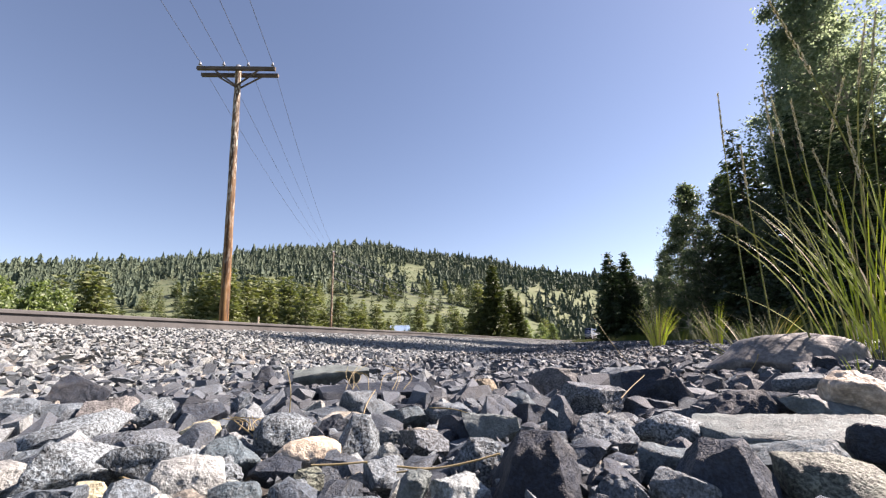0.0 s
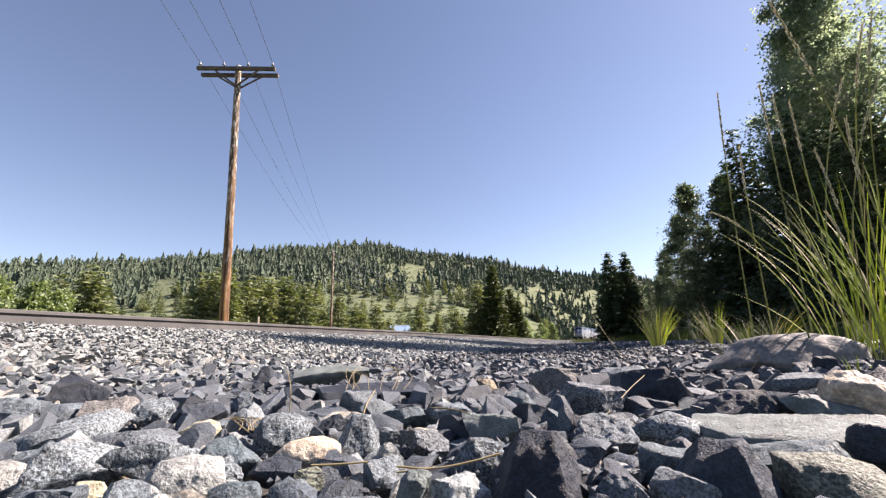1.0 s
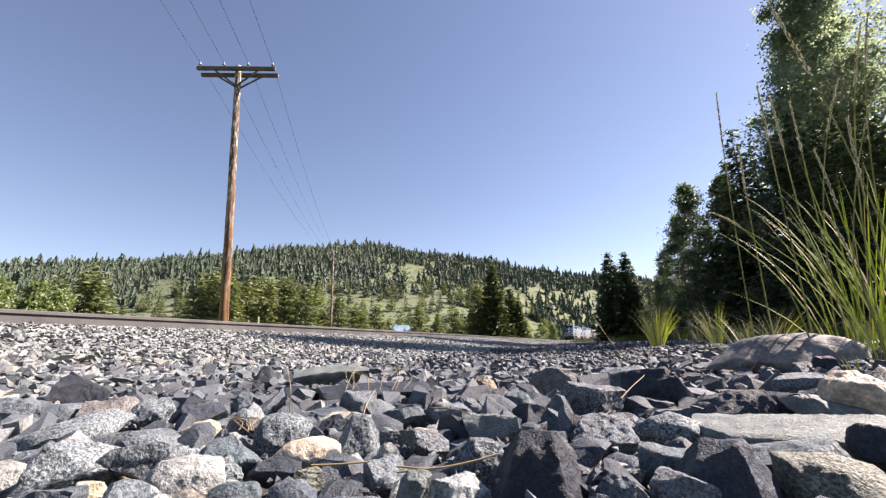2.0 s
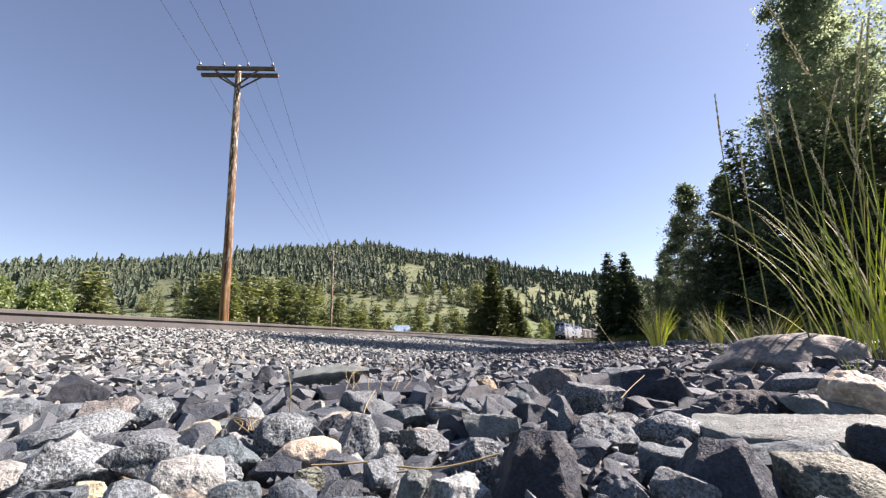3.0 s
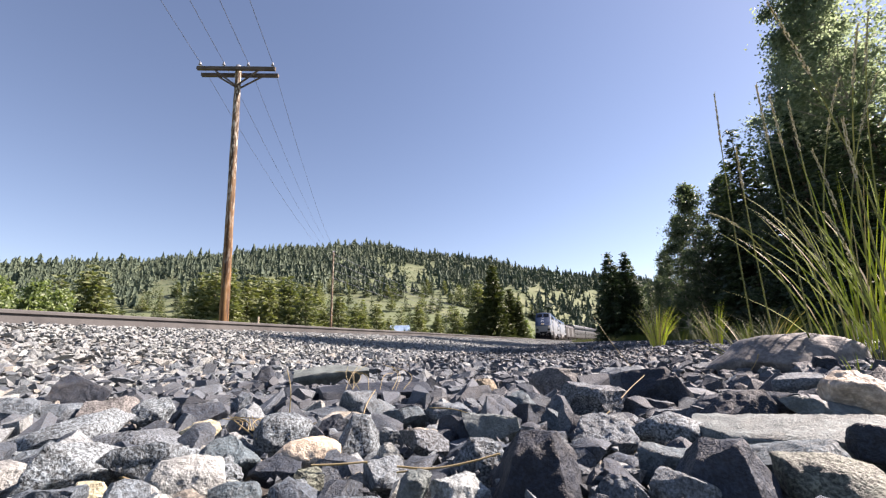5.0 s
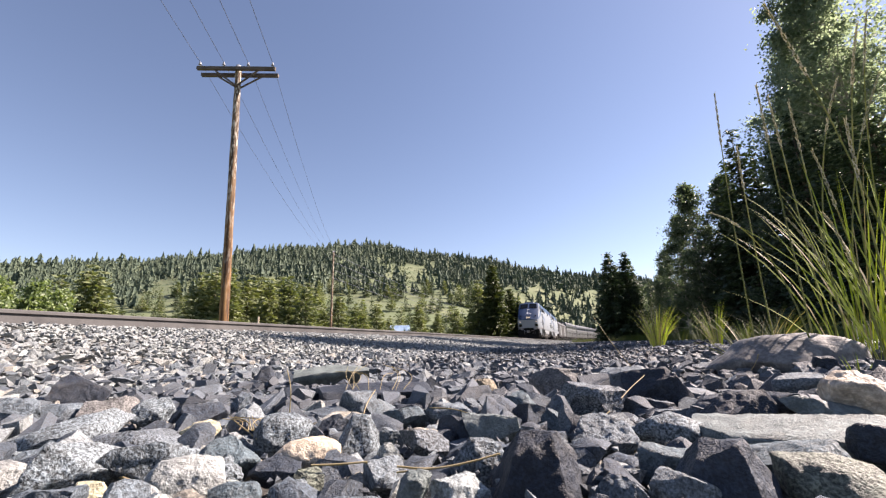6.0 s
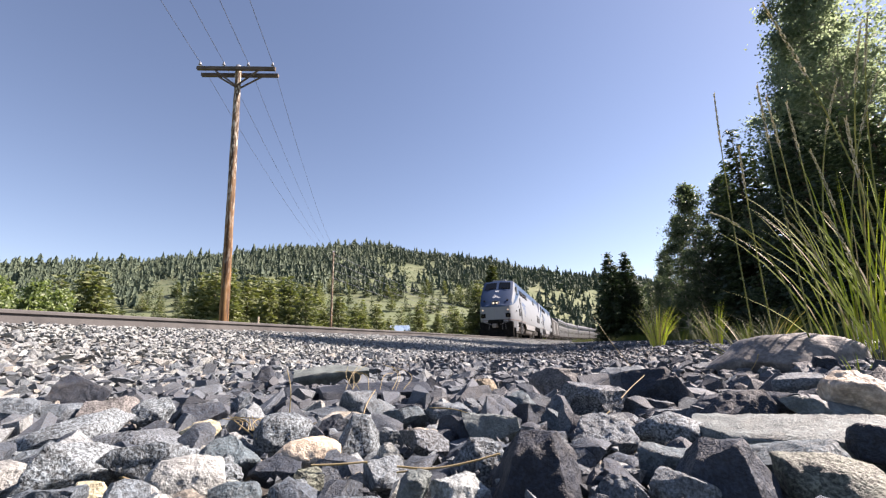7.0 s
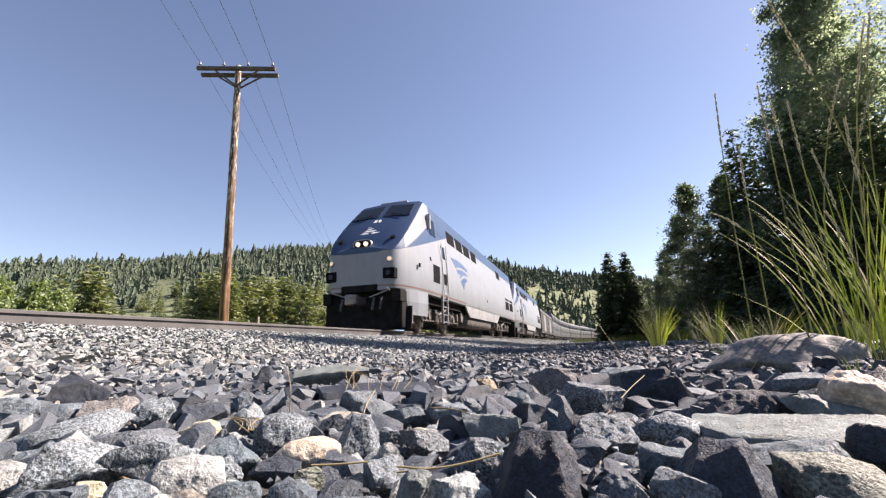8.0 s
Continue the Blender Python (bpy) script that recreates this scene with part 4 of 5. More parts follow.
# ---- the long flat boulder at the edge of the grass ----
def make_boulder():
    bm = big_rock("round", 71, (0.41, 0.25, 0.165), 0.04)
    for v in bm.verts:
        swell = 0.55 + 0.45 * math.sin(min(1.0, max(0.0, (v.co.x / 0.41 + 0.55) / 0.9)) * math.pi / 2)
        v.co.z *= swell
    me = bpy.data.meshes.new("boulder")
    bm.to_mesh(me)
    bm.free()
    me.materials.append(BOULDER)
    me.polygons.foreach_set("use_smooth", [True] * len(me.polygons))
    ob = new("boulder", me)
    ob.matrix_basis = pose(0.985, 1.278, 0.048, 0, -2, -40)
    return tagged(ob, "long flat pinkish-brown boulder lying by the grass", "boulder")


make_boulder()


# ---- grass ----
def ribbon(root, tip, bend, width, steps=6):
    """A blade that rises from its root and arches over to its tip: points of quads."""
    root, tip = np.array(root, float), np.array(tip, float)
    mid = root + (tip - root) * 0.5 + np.array(bend)
    t = np.linspace(0, 1, steps + 1)[:, None]
    c = (1 - t) ** 2 * root + 2 * t * (1 - t) * mid + t * t * tip
    d = tip - root
    side = np.cross(d, (0.3, -1.0, 0.2))
    side /= np.linalg.norm(side) + 1e-9
    w = width * np.minimum(1, (1.02 - t) * 2.2) * np.minimum(1, 0.5 + t * 3)
    a, b = c - side * w, c + side * w
    return np.stack([a[:-1], b[:-1], b[1:], a[1:]], 1).reshape(-1, 3)


def strips_mesh(name, strips, material, steps=6):
    """Ribbons joined along their length, so that each blade is one piece."""
    verts, faces, n = [], [], 0
    for s in strips:
        q = s.reshape(-1, 4, 3)
        a = np.concatenate([q[:, 0], q[-1:, 3]])
        b = np.concatenate([q[:, 1], q[-1:, 2]])
        verts += a.tolist() + b.tolist()
        m = len(a)
        faces += [(n + i, n + m + i, n + m + i + 1, n + i + 1) for i in range(m - 1)]
        n += 2 * m
    return mesh_of(name, verts, faces, material, True)


def make_tuft(name, x, y, height, spread, count, width, seed, label, lean=(0.0, 0.0), material=None, dry=0.2, single=False):
    rng = np.random.default_rng(seed)
    t = tagged(new(name), label, "grass", "grass tufts")
    t.matrix_basis = pose(x, y, ground(x, y) - 0.02)
    green, straw = [], []
    for i in range(count):
        a, q = rng.uniform(0, math.tau), rng.uniform() ** 0.5
        root = np.array([0.25 * spread * q * math.cos(a), 0.25 * spread * q * math.sin(a), -0.01])
        h = height * rng.uniform(0.45, 1.0)
        out = spread * q * rng.uniform(0.5, 1.2)
        tip = root + np.array([out * math.cos(a) + lean[0] * h, out * math.sin(a) + lean[1] * h, h])
        bend = np.array([-0.25 * out * math.cos(a), -0.25 * out * math.sin(a), 0.12 * h])
        (straw if rng.uniform() < dry else green).append(ribbon(root, tip, bend, width * rng.uniform(0.6, 1.2)))
    if single:
        for s in green:
            new("blade", strips_mesh("blade", [s], material or GRASS)).parent = t
        for s in straw:
            tagged(new("blade", strips_mesh("blade", [s], STRAW)), "dry straw-coloured blade").parent = t
        return t
    ob = new("foliage", strips_mesh("foliage", green, material or GRASS))
    ob.parent = t
    tagged(ob, "long green blades", kind="stuff")
    if straw:
        ob = new("dry_foliage", strips_mesh("dry_foliage", straw, STRAW))
        ob.parent = t
        tagged(ob, "dry straw-coloured blades", kind="stuff")
    return t


STALKS = []


def grass_stalk(root, tip, arch, seed, head=0.2, r=0.0022):
    """A flowering stalk: a thin stem and a long braided seed head."""
    rng = np.random.default_rng(50 + seed)
    root, tip = Vector(root), Vector(tip)
    t = tagged(new("grass_stalk"), "tall grass stalk with a pale braided seed head", "grass stalk", "flowering grass stalks")
    t.matrix_basis = Matrix.Translation(root)
    d = tip - root
    mid = d * 0.5 + Vector((-0.35 * d.x, -0.35 * d.y, arch))
    curve = lambda u: 2 * u * (1 - u) * mid + u * u * d
    bm = fresh()
    for i in range(16):
        tube(bm, curve(i / 16), curve((i + 1) / 16), r * (1.15 - 0.03 * i), r * (1.12 - 0.03 * i), 5, False)
    part("stem", bm, STEM, t, "thin green stem")
    bm = fresh()
    start = 1 - head / d.length
    n = int(head / 0.0075)
    for i in range(n):
        u = start + (1 - start) * i / n
        c, nxt = curve(u), curve(min(1.0, u + 0.03))
        way = (nxt - c).normalized()
        a = i * 2.4 + rng.uniform(-0.3, 0.3)
        side = way.orthogonal().normalized()
        side = Matrix.Rotation(a, 3, way) @ side
        fat = 0.0042 * (1 - 0.45 * i / n)
        tube(bm, c + side * 0.001, c + side * fat * 1.1 + way * 0.013, fat * 0.75, fat * 0.15, 5)
    part("seed_head", bm, HEAD, t, "pale braided seed head")
    STALKS.append((t, root, seed))
    return t


grass_stalk((1.081, 1.496, 0.02), (1.008, 1.341, 0.979), 0.10, 0, 0.22)
grass_stalk((1.074, 1.247, 0.02), (0.968, 1.112, 0.857), 0.14, 1, 0.22)
grass_stalk((1.220, 1.298, 0.02), (1.102, 1.169, 0.833), 0.18, 2, 0.22)
grass_stalk((1.123, 1.000, 0.02), (0.803, 0.844, 0.905), 0.10, 3, 0.22)
grass_stalk((1.221, 1.199, 0.02), (1.236, 1.029, 0.994), 0.14, 4, 0.22)
grass_stalk((1.016, 0.955, 0.02), (0.934, 0.864, 0.599), 0.18, 5, 0.22)
grass_stalk((1.221, 1.199, 0.02), (1.079, 1.111, 0.641), 0.10, 6, 0.22)
grass_stalk((1.231, 1.348, 0.02), (1.312, 1.199, 0.927), 0.14, 7, 0.22)
grass_stalk((1.031, 1.198, 0.02), (0.780, 1.150, 0.474), 0.18, 8, 0.12)
grass_stalk((1.206, 1.248, 0.02), (1.041, 1.203, 0.466), 0.10, 9, 0.22)
grass_stalk((1.170, 1.149, 0.02), (1.063, 1.104, 0.450), 0.14, 10, 0.22)
grass_stalk((1.150, 1.496, 0.02), (1.084, 1.385, 0.788), 0.18, 11, 0.22)
grass_stalk((1.254, 1.298, 0.02), (1.388, 1.151, 0.911), 0.10, 12, 0.22)
grass_stalk((1.258, 1.397, 0.02), (1.121, 1.255, 0.908), 0.14, 13, 0.22)
grass_stalk((1.445, 1.349, 0.02), (1.419, 1.150, 1.139), 0.18, 14, 0.22)


def make_grass():
    make_tuft("grass_clump", 1.27, 1.28, 0.66, 0.36, 44, 0.0040, 21, "tall backlit yellow-green grass clump behind the boulder", (0.14, -0.12), None, 0.12, True)
    make_tuft("grass_clump", 1.30, 1.18, 0.80, 0.48, 50, 0.0044, 22, "tall backlit yellow-green grass clump behind the boulder", (0.16, -0.14), None, 0.12, True)
    make_tuft("grass_clump", 1.12, 1.55, 0.22, 0.22, 44, 0.0024, 23, "low dull green grass clump behind the boulder", (0.05, 0.0), VERGE_SHADED, 0.12, True)
    make_tuft("grass_tuft", 0.87, 0.92, 0.10, 0.03, 9, 0.0022, 24, "few green blades growing before the boulder", (-0.1, 0.0))
    make_tuft("grass_tuft", 2.55, 5.15, 0.56, 0.26, 120, 0.0027, 25, "sunlit yellow-green grass tuft on the gravel", (0.08, -0.03), None, 0.35)
    make_tuft("grass_tuft", 3.3, 5.2, 0.58, 0.24, 84, 0.0027, 26, "sunlit yellow-green grass tuft on the gravel", (-0.1, 0.0), None, 0.35)
    make_tuft("grass_tuft", 3.8, 5.4, 0.36, 0.12, 34, 0.0027, 27, "sunlit yellow-green grass tuft on the gravel", (-0.05, 0.0), None, 0.3)
    make_tuft("grass_tuft", 4.4, 5.7, 0.5, 0.4, 70, 0.003, 28, "dull green grass tuft at the verge, shade put into its colour", (-0.1, 0.0), VERGE_SHADED, 0.15)
    rng = np.random.default_rng(31)
    strips = []
    for i in range(1300):
        k, n = rng.uniform(-22, 42), rng.uniform(8.6, 17)
        p = track(k, n)
        if -0.5 < p.y < 4 or p.length < 3 or (p.y > 0 and p.length < 6.5):
            continue
        h0 = rng.uniform(0.2, 0.55)
        for j in range(16):
            a, q = rng.uniform(0, 6.28), rng.uniform(0, 0.2)
            root = np.array([p.x + q * math.cos(a), p.y + q * math.sin(a), ground(p.x, p.y) - 0.05])
            h = h0 * rng.uniform(0.5, 1.1)
            strips.append(ribbon(root, root + np.array([0.4 * h * math.cos(a), 0.4 * h * math.sin(a), h]), (0, 0, 0.1 * h), 0.008, 3))
    for i in range(500):
        k, n = 36 + 100 * rng.uniform(), rng.uniform(5.2, 12)
        p = track(k, n)
        h0 = rng.uniform(0.25, 0.6)
        for j in range(10):
            a, q = rng.uniform(0, 6.28), rng.uniform(0, 0.4)
            root = np.array([p.x + q * math.cos(a), p.y + q * math.sin(a), ground(p.x, p.y) - 0.05])
            h = h0 * rng.uniform(0.5, 1.1)
            strips.append(ribbon(root, root + np.array([0.4 * h * math.cos(a), 0.4 * h * math.sin(a), h]), (0, 0, 0.1 * h), 0.02, 3))
    ob = new("verge_grass", strips_mesh("verge_grass", strips, VERGE_SHADED))
    tagged(ob, "green grass along the verge under the trees, tree shade put into its colour", "grass", kind="stuff")


make_grass()


# ---- dry stems and twigs lying among the stones ----
def make_straw(points, r, label, material=None):
    cu = bpy.data.curves.new("dry_stem", "CURVE")
    cu.dimensions, cu.bevel_depth, cu.bevel_resolution = "3D", r, 2
    sp = cu.splines.new("BEZIER")
    sp.bezier_points.add(len(points) - 1)
    for b, p in zip(sp.bezier_points, points):
        b.co = p
        b.handle_left_type = b.handle_right_type = "AUTO"
    cu.materials.append(material or STRAW)
    return tagged(new("dry_stem", cu), label, "dry stem", "dry stems")


make_straw([(-0.046, 0.400, 0.017), (-0.017, 0.395, 0.016), (0.018, 0.400, 0.019), (0.046, 0.405, 0.024)], 0.0009, "golden dry grass stem lying across the stones")
make_straw([(-0.046, 0.397, 0.013), (-0.017, 0.394, 0.016), (0.010, 0.400, 0.017)], 0.0008, "golden dry grass stem lying across the stones")
make_straw([(-0.368, 0.478, 0.006), (-0.316, 0.437, 0.005), (-0.269, 0.407, 0.005)], 0.0015, "dry split grass leaf between the stones")
make_straw([(0.154, 0.517, 0.016), (0.178, 0.536, 0.023), (0.203, 0.554, 0.034)], 0.0007, "thin dark twig leaning on a stone")
make_straw([(0.260, 0.656, 0.036), (0.293, 0.694, 0.047), (0.333, 0.732, 0.061)], 0.0007, "thin grey twig over the stones")
make_straw([(0.206, 0.510, 0.003), (0.208, 0.491, -0.007), (0.201, 0.464, -0.021)], 0.0011, "pale dry stem between the stones")
make_straw([(-0.236, 0.658, 0.029), (-0.237, 0.660, 0.061), (-0.253, 0.685, 0.089)], 0.0008, "upright dry grass stem among the stones")
make_straw([(0.618, 0.738, 0.037), (0.617, 0.674, 0.047), (0.652, 0.634, 0.044)], 0.0008, "thin dry stem over the pale boulder")
make_straw([(-0.029, 0.700, 0.024), (0.007, 0.679, 0.024), (0.043, 0.639, 0.019)], 0.0008, "dry bent stem over the stones")
make_straw([(-0.122, 0.400, 0.020), (-0.099, 0.405, 0.019), (-0.074, 0.410, 0.019)], 0.0009, "short dry stem among the stones")
make_straw([(-0.120, 0.618, 0.021), (-0.120, 0.655, 0.038), (-0.114, 0.693, 0.054)], 0.0008, "pale dry stem leaning out of the stones")
make_straw([(-0.288, 0.596, 0.029), (-0.250, 0.557, 0.021), (-0.230, 0.537, 0.016)], 0.0008, "short dry stem among the stones")
make_straw([(-0.230, 0.467, 0.007), (-0.232, 0.471, 0.015), (-0.233, 0.475, 0.019)], 0.0008, "short dry stem among the stones")
make_straw([(0.535, 1.250, 0.043), (0.503, 1.286, 0.108), (0.464, 1.317, 0.195)], 0.0010, "thin pale stem rising from the gravel")
make_straw([(0.734, 1.045, 0.041), (0.746, 1.040, 0.061), (0.752, 1.037, 0.077)], 0.0008, "short dry stem among the stones")
make_straw([(-0.117, 0.997, 0.024), (-0.112, 1.042, 0.052), (-0.137, 1.089, 0.071)], 0.0007, "fine dry grass tangle on the stones")
make_straw([(-0.232, 0.997, 0.027), (-0.229, 1.042, 0.055), (-0.224, 1.089, 0.073)], 0.0007, "fine dry grass tangle on the stones")
make_straw([(-0.099, 0.998, 0.024), (-0.085, 1.042, 0.051), (-0.158, 1.088, 0.076)], 0.0007, "fine dry grass tangle on the stones")
make_straw([(-0.215, 0.997, 0.027), (-0.224, 1.042, 0.055), (-0.251, 1.090, 0.066)], 0.0007, "fine dry grass tangle on the stones")
make_straw([(-0.215, 0.997, 0.027), (-0.242, 1.041, 0.056), (-0.248, 1.088, 0.076)], 0.0007, "fine dry grass tangle on the stones")
make_straw([(-0.153, 0.997, 0.025), (-0.150, 1.042, 0.053), (-0.134, 1.093, 0.055)], 0.0007, "fine dry grass tangle on the stones")
make_straw([(-0.125, 0.997, 0.024), (-0.118, 1.042, 0.052), (-0.139, 1.089, 0.071)], 0.0007, "fine dry grass tangle on the stones")
make_straw([(-0.201, 0.997, 0.027), (-0.225, 1.042, 0.055), (-0.203, 1.088, 0.077)], 0.0007, "fine dry grass tangle on the stones")
make_straw([(-0.217, 0.997, 0.027), (-0.208, 1.042, 0.055), (-0.281, 1.091, 0.064)], 0.0007, "fine dry grass tangle on the stones")
make_straw([(-0.179, 0.997, 0.026), (-0.192, 1.042, 0.054), (-0.238, 1.092, 0.059)], 0.0007, "fine dry grass tangle on the stones")
make_straw([(-0.246, 0.567, 0.021), (-0.246, 0.586, 0.027), (-0.298, 0.616, 0.031)], 0.0006, "fine dry grass tangle on the stones")
make_straw([(-0.250, 0.567, 0.021), (-0.265, 0.586, 0.028), (-0.294, 0.618, 0.023)], 0.0006, "fine dry grass tangle on the stones")
make_straw([(-0.237, 0.567, 0.021), (-0.256, 0.586, 0.027), (-0.273, 0.616, 0.031)], 0.0006, "fine dry grass tangle on the stones")
make_straw([(-0.267, 0.567, 0.022), (-0.272, 0.586, 0.028), (-0.314, 0.616, 0.029)], 0.0006, "fine dry grass tangle on the stones")
make_straw([(-0.248, 0.567, 0.021), (-0.257, 0.586, 0.028), (-0.248, 0.616, 0.031)], 0.0006, "fine dry grass tangle on the stones")
make_straw([(-0.255, 0.567, 0.021), (-0.265, 0.586, 0.028), (-0.305, 0.616, 0.031)], 0.0006, "fine dry grass tangle on the stones")
make_straw([(-0.224, 0.567, 0.020), (-0.235, 0.586, 0.027), (-0.239, 0.618, 0.022)], 0.0006, "fine dry grass tangle on the stones")
make_straw([(-0.251, 0.567, 0.021), (-0.262, 0.586, 0.028), (-0.277, 0.616, 0.030)], 0.0006, "fine dry grass tangle on the stones")


# ---- beyond the rails: a house below the bank and a marker post ----
HOUSE_ROOF = plain("pale_blue_metal_roof", (0.42, 0.56, 0.72), 0.35, 0.2)
HOUSE_WALL = plain("white_boards", (0.62, 0.62, 0.60), 0.7)


def make_house():
    t = tagged(new("house"), "small white house with a pale blue metal roof below the bank", "house")
    base = ground(*polar(-6.2, 105))
    x, y = polar(-6.2, 105)
    t.matrix_basis = pose(x, y, base, 0, 0, 8)
    eave, ridge = 3.9 - base, 5.2 - base
    part("wall", box(fresh(), -2.1, 2.1, -3, 3, -0.3, eave), HOUSE_WALL, t, "white boarded walls")
    bm = fresh()
    v = [bm.verts.new(c) for c in ((-2.6, -3.3, eave - 0.15), (2.6, -3.3, eave - 0.15), (2.4, 0, ridge), (-2.4, 0, ridge), (-2.6, 3.3, eave - 0.15), (2.6, 3.3, eave - 0.15))]
    for f in ((0, 1, 2, 3), (3, 2, 5, 4)):
        bm.faces.new([v[i] for i in f])
    bmesh.ops.solidify(bm, geom=list(bm.faces), thickness=0.12)
    bmesh.ops.recalc_face_normals(bm, faces=bm.faces)
    roof = part("roof", bm, HOUSE_ROOF, t, "pale blue metal roof")
    for i in range(9):
        xx = -2.3 + 0.575 * i
        part("roof_seam", tube(fresh(), (xx, -3.25, eave - 0.05), (xx * 0.95, -0.05, ridge + 0.1), 0.025, 0.025, 4), HOUSE_ROOF, roof)
    part("window", box(fresh(), -0.6, 0.6, -3.04, -2.98, 0.9, 1.9), DARKPANE, t, "dark window")
    part("chimney", box(fresh(), 1.2, 1.6, 0.3, 0.7, ridge - 0.6, ridge + 0.1, 0.02), STEEL, t)


DARKPANE = plain("dark_house_pane", (0.03, 0.035, 0.04), 0.1)
make_house()
x, y = polar(-24, 24)
post = tagged(new("marker_post"), "slim pale wooden marker post beside the track", "post")
post.matrix_basis = pose(x, y, ground(x, y) - 0.1)
part("stake", box(fresh(), -0.04, 0.04, -0.04, 0.04, 0, 1.95 - ground(x, y), 0.01), surface("pale_stake", (0.35, 0.28, 0.2), (0.55, 0.48, 0.38), 5), post)
# ---- the train ----
def paint_material():
    """Silver-white paint with the blue sweep from the nose up to the roofline, and a thin red line low down."""
    m, n, l, p = mat("silver_and_blue_paint")
    xyz = n.new("ShaderNodeSeparateXYZ")
    tc = n.new("ShaderNodeTexCoord")
    l.new(tc.outputs["Object"], xyz.inputs[0])

    def math_node(op, a, b):
        k = n.new("ShaderNodeMath")
        k.operation = op
        for i, v in enumerate((a, b)):
            if isinstance(v, (int, float)):
                k.inputs[i].default_value = v
            else:
                l.new(v, k.inputs[i])
        return k.outputs[0]

    back = math_node("MULTIPLY", xyz.outputs[0], -1.0)
    z = xyz.outputs[2]
    wide = math_node("ABSOLUTE", xyz.outputs[1], 0)
    rise = math_node("MINIMUM", math_node("ADD", math_node("MULTIPLY", math_node("SUBTRACT", back, 0.4), 0.31), 2.46), 3.98)
    low = math_node("MAXIMUM", rise, math_node("ADD", math_node("MULTIPLY", wide, 0.13), 2.26))
    over = math_node("GREATER_THAN", z, low)
    front = math_node("LESS_THAN", back, 2.75)
    top = math_node("ADD", math_node("MULTIPLY", math_node("SUBTRACT", back, 0.5), 0.62), 2.5)
    white = math_node("MULTIPLY", math_node("MULTIPLY", front, math_node("GREATER_THAN", z, top)), math_node("GREATER_THAN", back, 0.5))
    blue = math_node("MULTIPLY", over, math_node("SUBTRACT", 1.0, white))
    red = math_node("MULTIPLY", math_node("LESS_THAN", z, 1.335), math_node("GREATER_THAN", z, 1.285))
    red = math_node("MULTIPLY", red, math_node("LESS_THAN", back, 7.0))
    grime = node(n, "TexNoise", Scale=1.3, Detail=7.0, Roughness=0.7)
    streak = node(n, "TexNoise", Scale=2.2, Detail=4.0)
    mp = n.new("ShaderNodeMapping")
    mp.inputs["Scale"].default_value = (2.5, 2.5, 0.25)
    l.new(tc.outputs["Object"], mp.inputs[0])
    l.new(mp.outputs[0], streak.inputs["Vector"])
    l.new(tc.outputs["Object"], grime.inputs["Vector"])
    c = mixed(n, l, "MIX", blue, (0.200, 0.225, 0.252), (0.012, 0.048, 0.115))
    c = mixed(n, l, "MIX", red, c, (0.17, 0.11, 0.10))
    c = mixed(n, l, "MULTIPLY", 0.35, c, ramp(n, l, grime.outputs[0], [(0.32, (0.72, 0.70, 0.66)), (0.6, (1.0, 1.0, 1.0))]))
    c = mixed(n, l, "MULTIPLY", 0.3, c, ramp(n, l, streak.outputs[0], [(0.3, (0.72, 0.70, 0.66)), (0.55, (1.0, 1.0, 1.0))]))
    l.new(c, p.inputs["Base Color"])
    p.inputs["Roughness"].default_value, p.inputs["Coat Weight"].default_value, p.inputs["Metallic"].default_value = 0.45, 0.0, 0.0
    return m


PAINT = paint_material()
NOSE_BLUE = plain("nose_blue_paint", (0.003, 0.026, 0.080), 0.55, 0.0, 0.05)
LOGO_BLUE = plain("sweep_blue", (0.055, 0.095, 0.18), 0.4)
LOGO_WHITE = plain("mark_white", (0.75, 0.76, 0.78), 0.4)
ROOF_GREY = plain("sooty_roof", (0.16, 0.17, 0.18), 0.6)
SKIRT = surface("silver_skirt", (0.17, 0.18, 0.187), (0.28, 0.29, 0.30), 1.5, 0.45, 0.1, 0.1, 20)
BLACK_IRON = surface("greasy_iron", (0.004, 0.004, 0.0045), (0.014, 0.0135, 0.013), 4, 0.85, 0.0, 0.3, 40, spec=0.15)
TRUCK = surface("dusty_truck_steel", (0.02, 0.019, 0.018), (0.13, 0.122, 0.115), 5, 0.65, 0.3, 0.3, 40)
WHEEL_STEEL = surface("wheel_steel", (0.10, 0.09, 0.085), (0.28, 0.26, 0.25), 5, 0.45, 0.7, 0.2, 40)
DARK_GLASS = plain("dark_cab_glass", (0.004, 0.005, 0.007), 0.08)
DARK_GLASS.node_tree.nodes["Principled BSDF"].inputs["Specular IOR Level"].default_value = 0.25
GRILLE = surface("dark_grille", (0.003, 0.0032, 0.004), (0.010, 0.010, 0.012), 20, 0.85, 0.0, 0.2, 60, spec=0.05)
LAMP = glow("lit_headlight", (1.0, 0.88, 0.68), 0.3)
MARKER = glow("lit_marker", (1.0, 0.76, 0.5), 0.15)
STAINLESS = surface("stainless_steel", (0.085, 0.09, 0.093), (0.15, 0.155, 0.16), 0.8, 0.42, 0.55, 0.12, 12)
BAGGAGE = surface("dull_steel", (0.05, 0.048, 0.047), (0.10, 0.096, 0.094), 0.8, 0.5, 0.4, 0.12, 12)
TAIL_BAND = plain("coach_blue_band", (0.03, 0.04, 0.06), 0.4)
PALE_BAND = plain("coach_pale_band", (0.22, 0.225, 0.23), 0.4)


def slope_z(s):
    return 2.42 + 2.2 * (max(0.0, s - 0.1) / 2.2) ** 0.88 if s < 2.3 else 4.62


def side_y(wb, z):
    return wb - max(0.0, z - 2.42) * 0.13


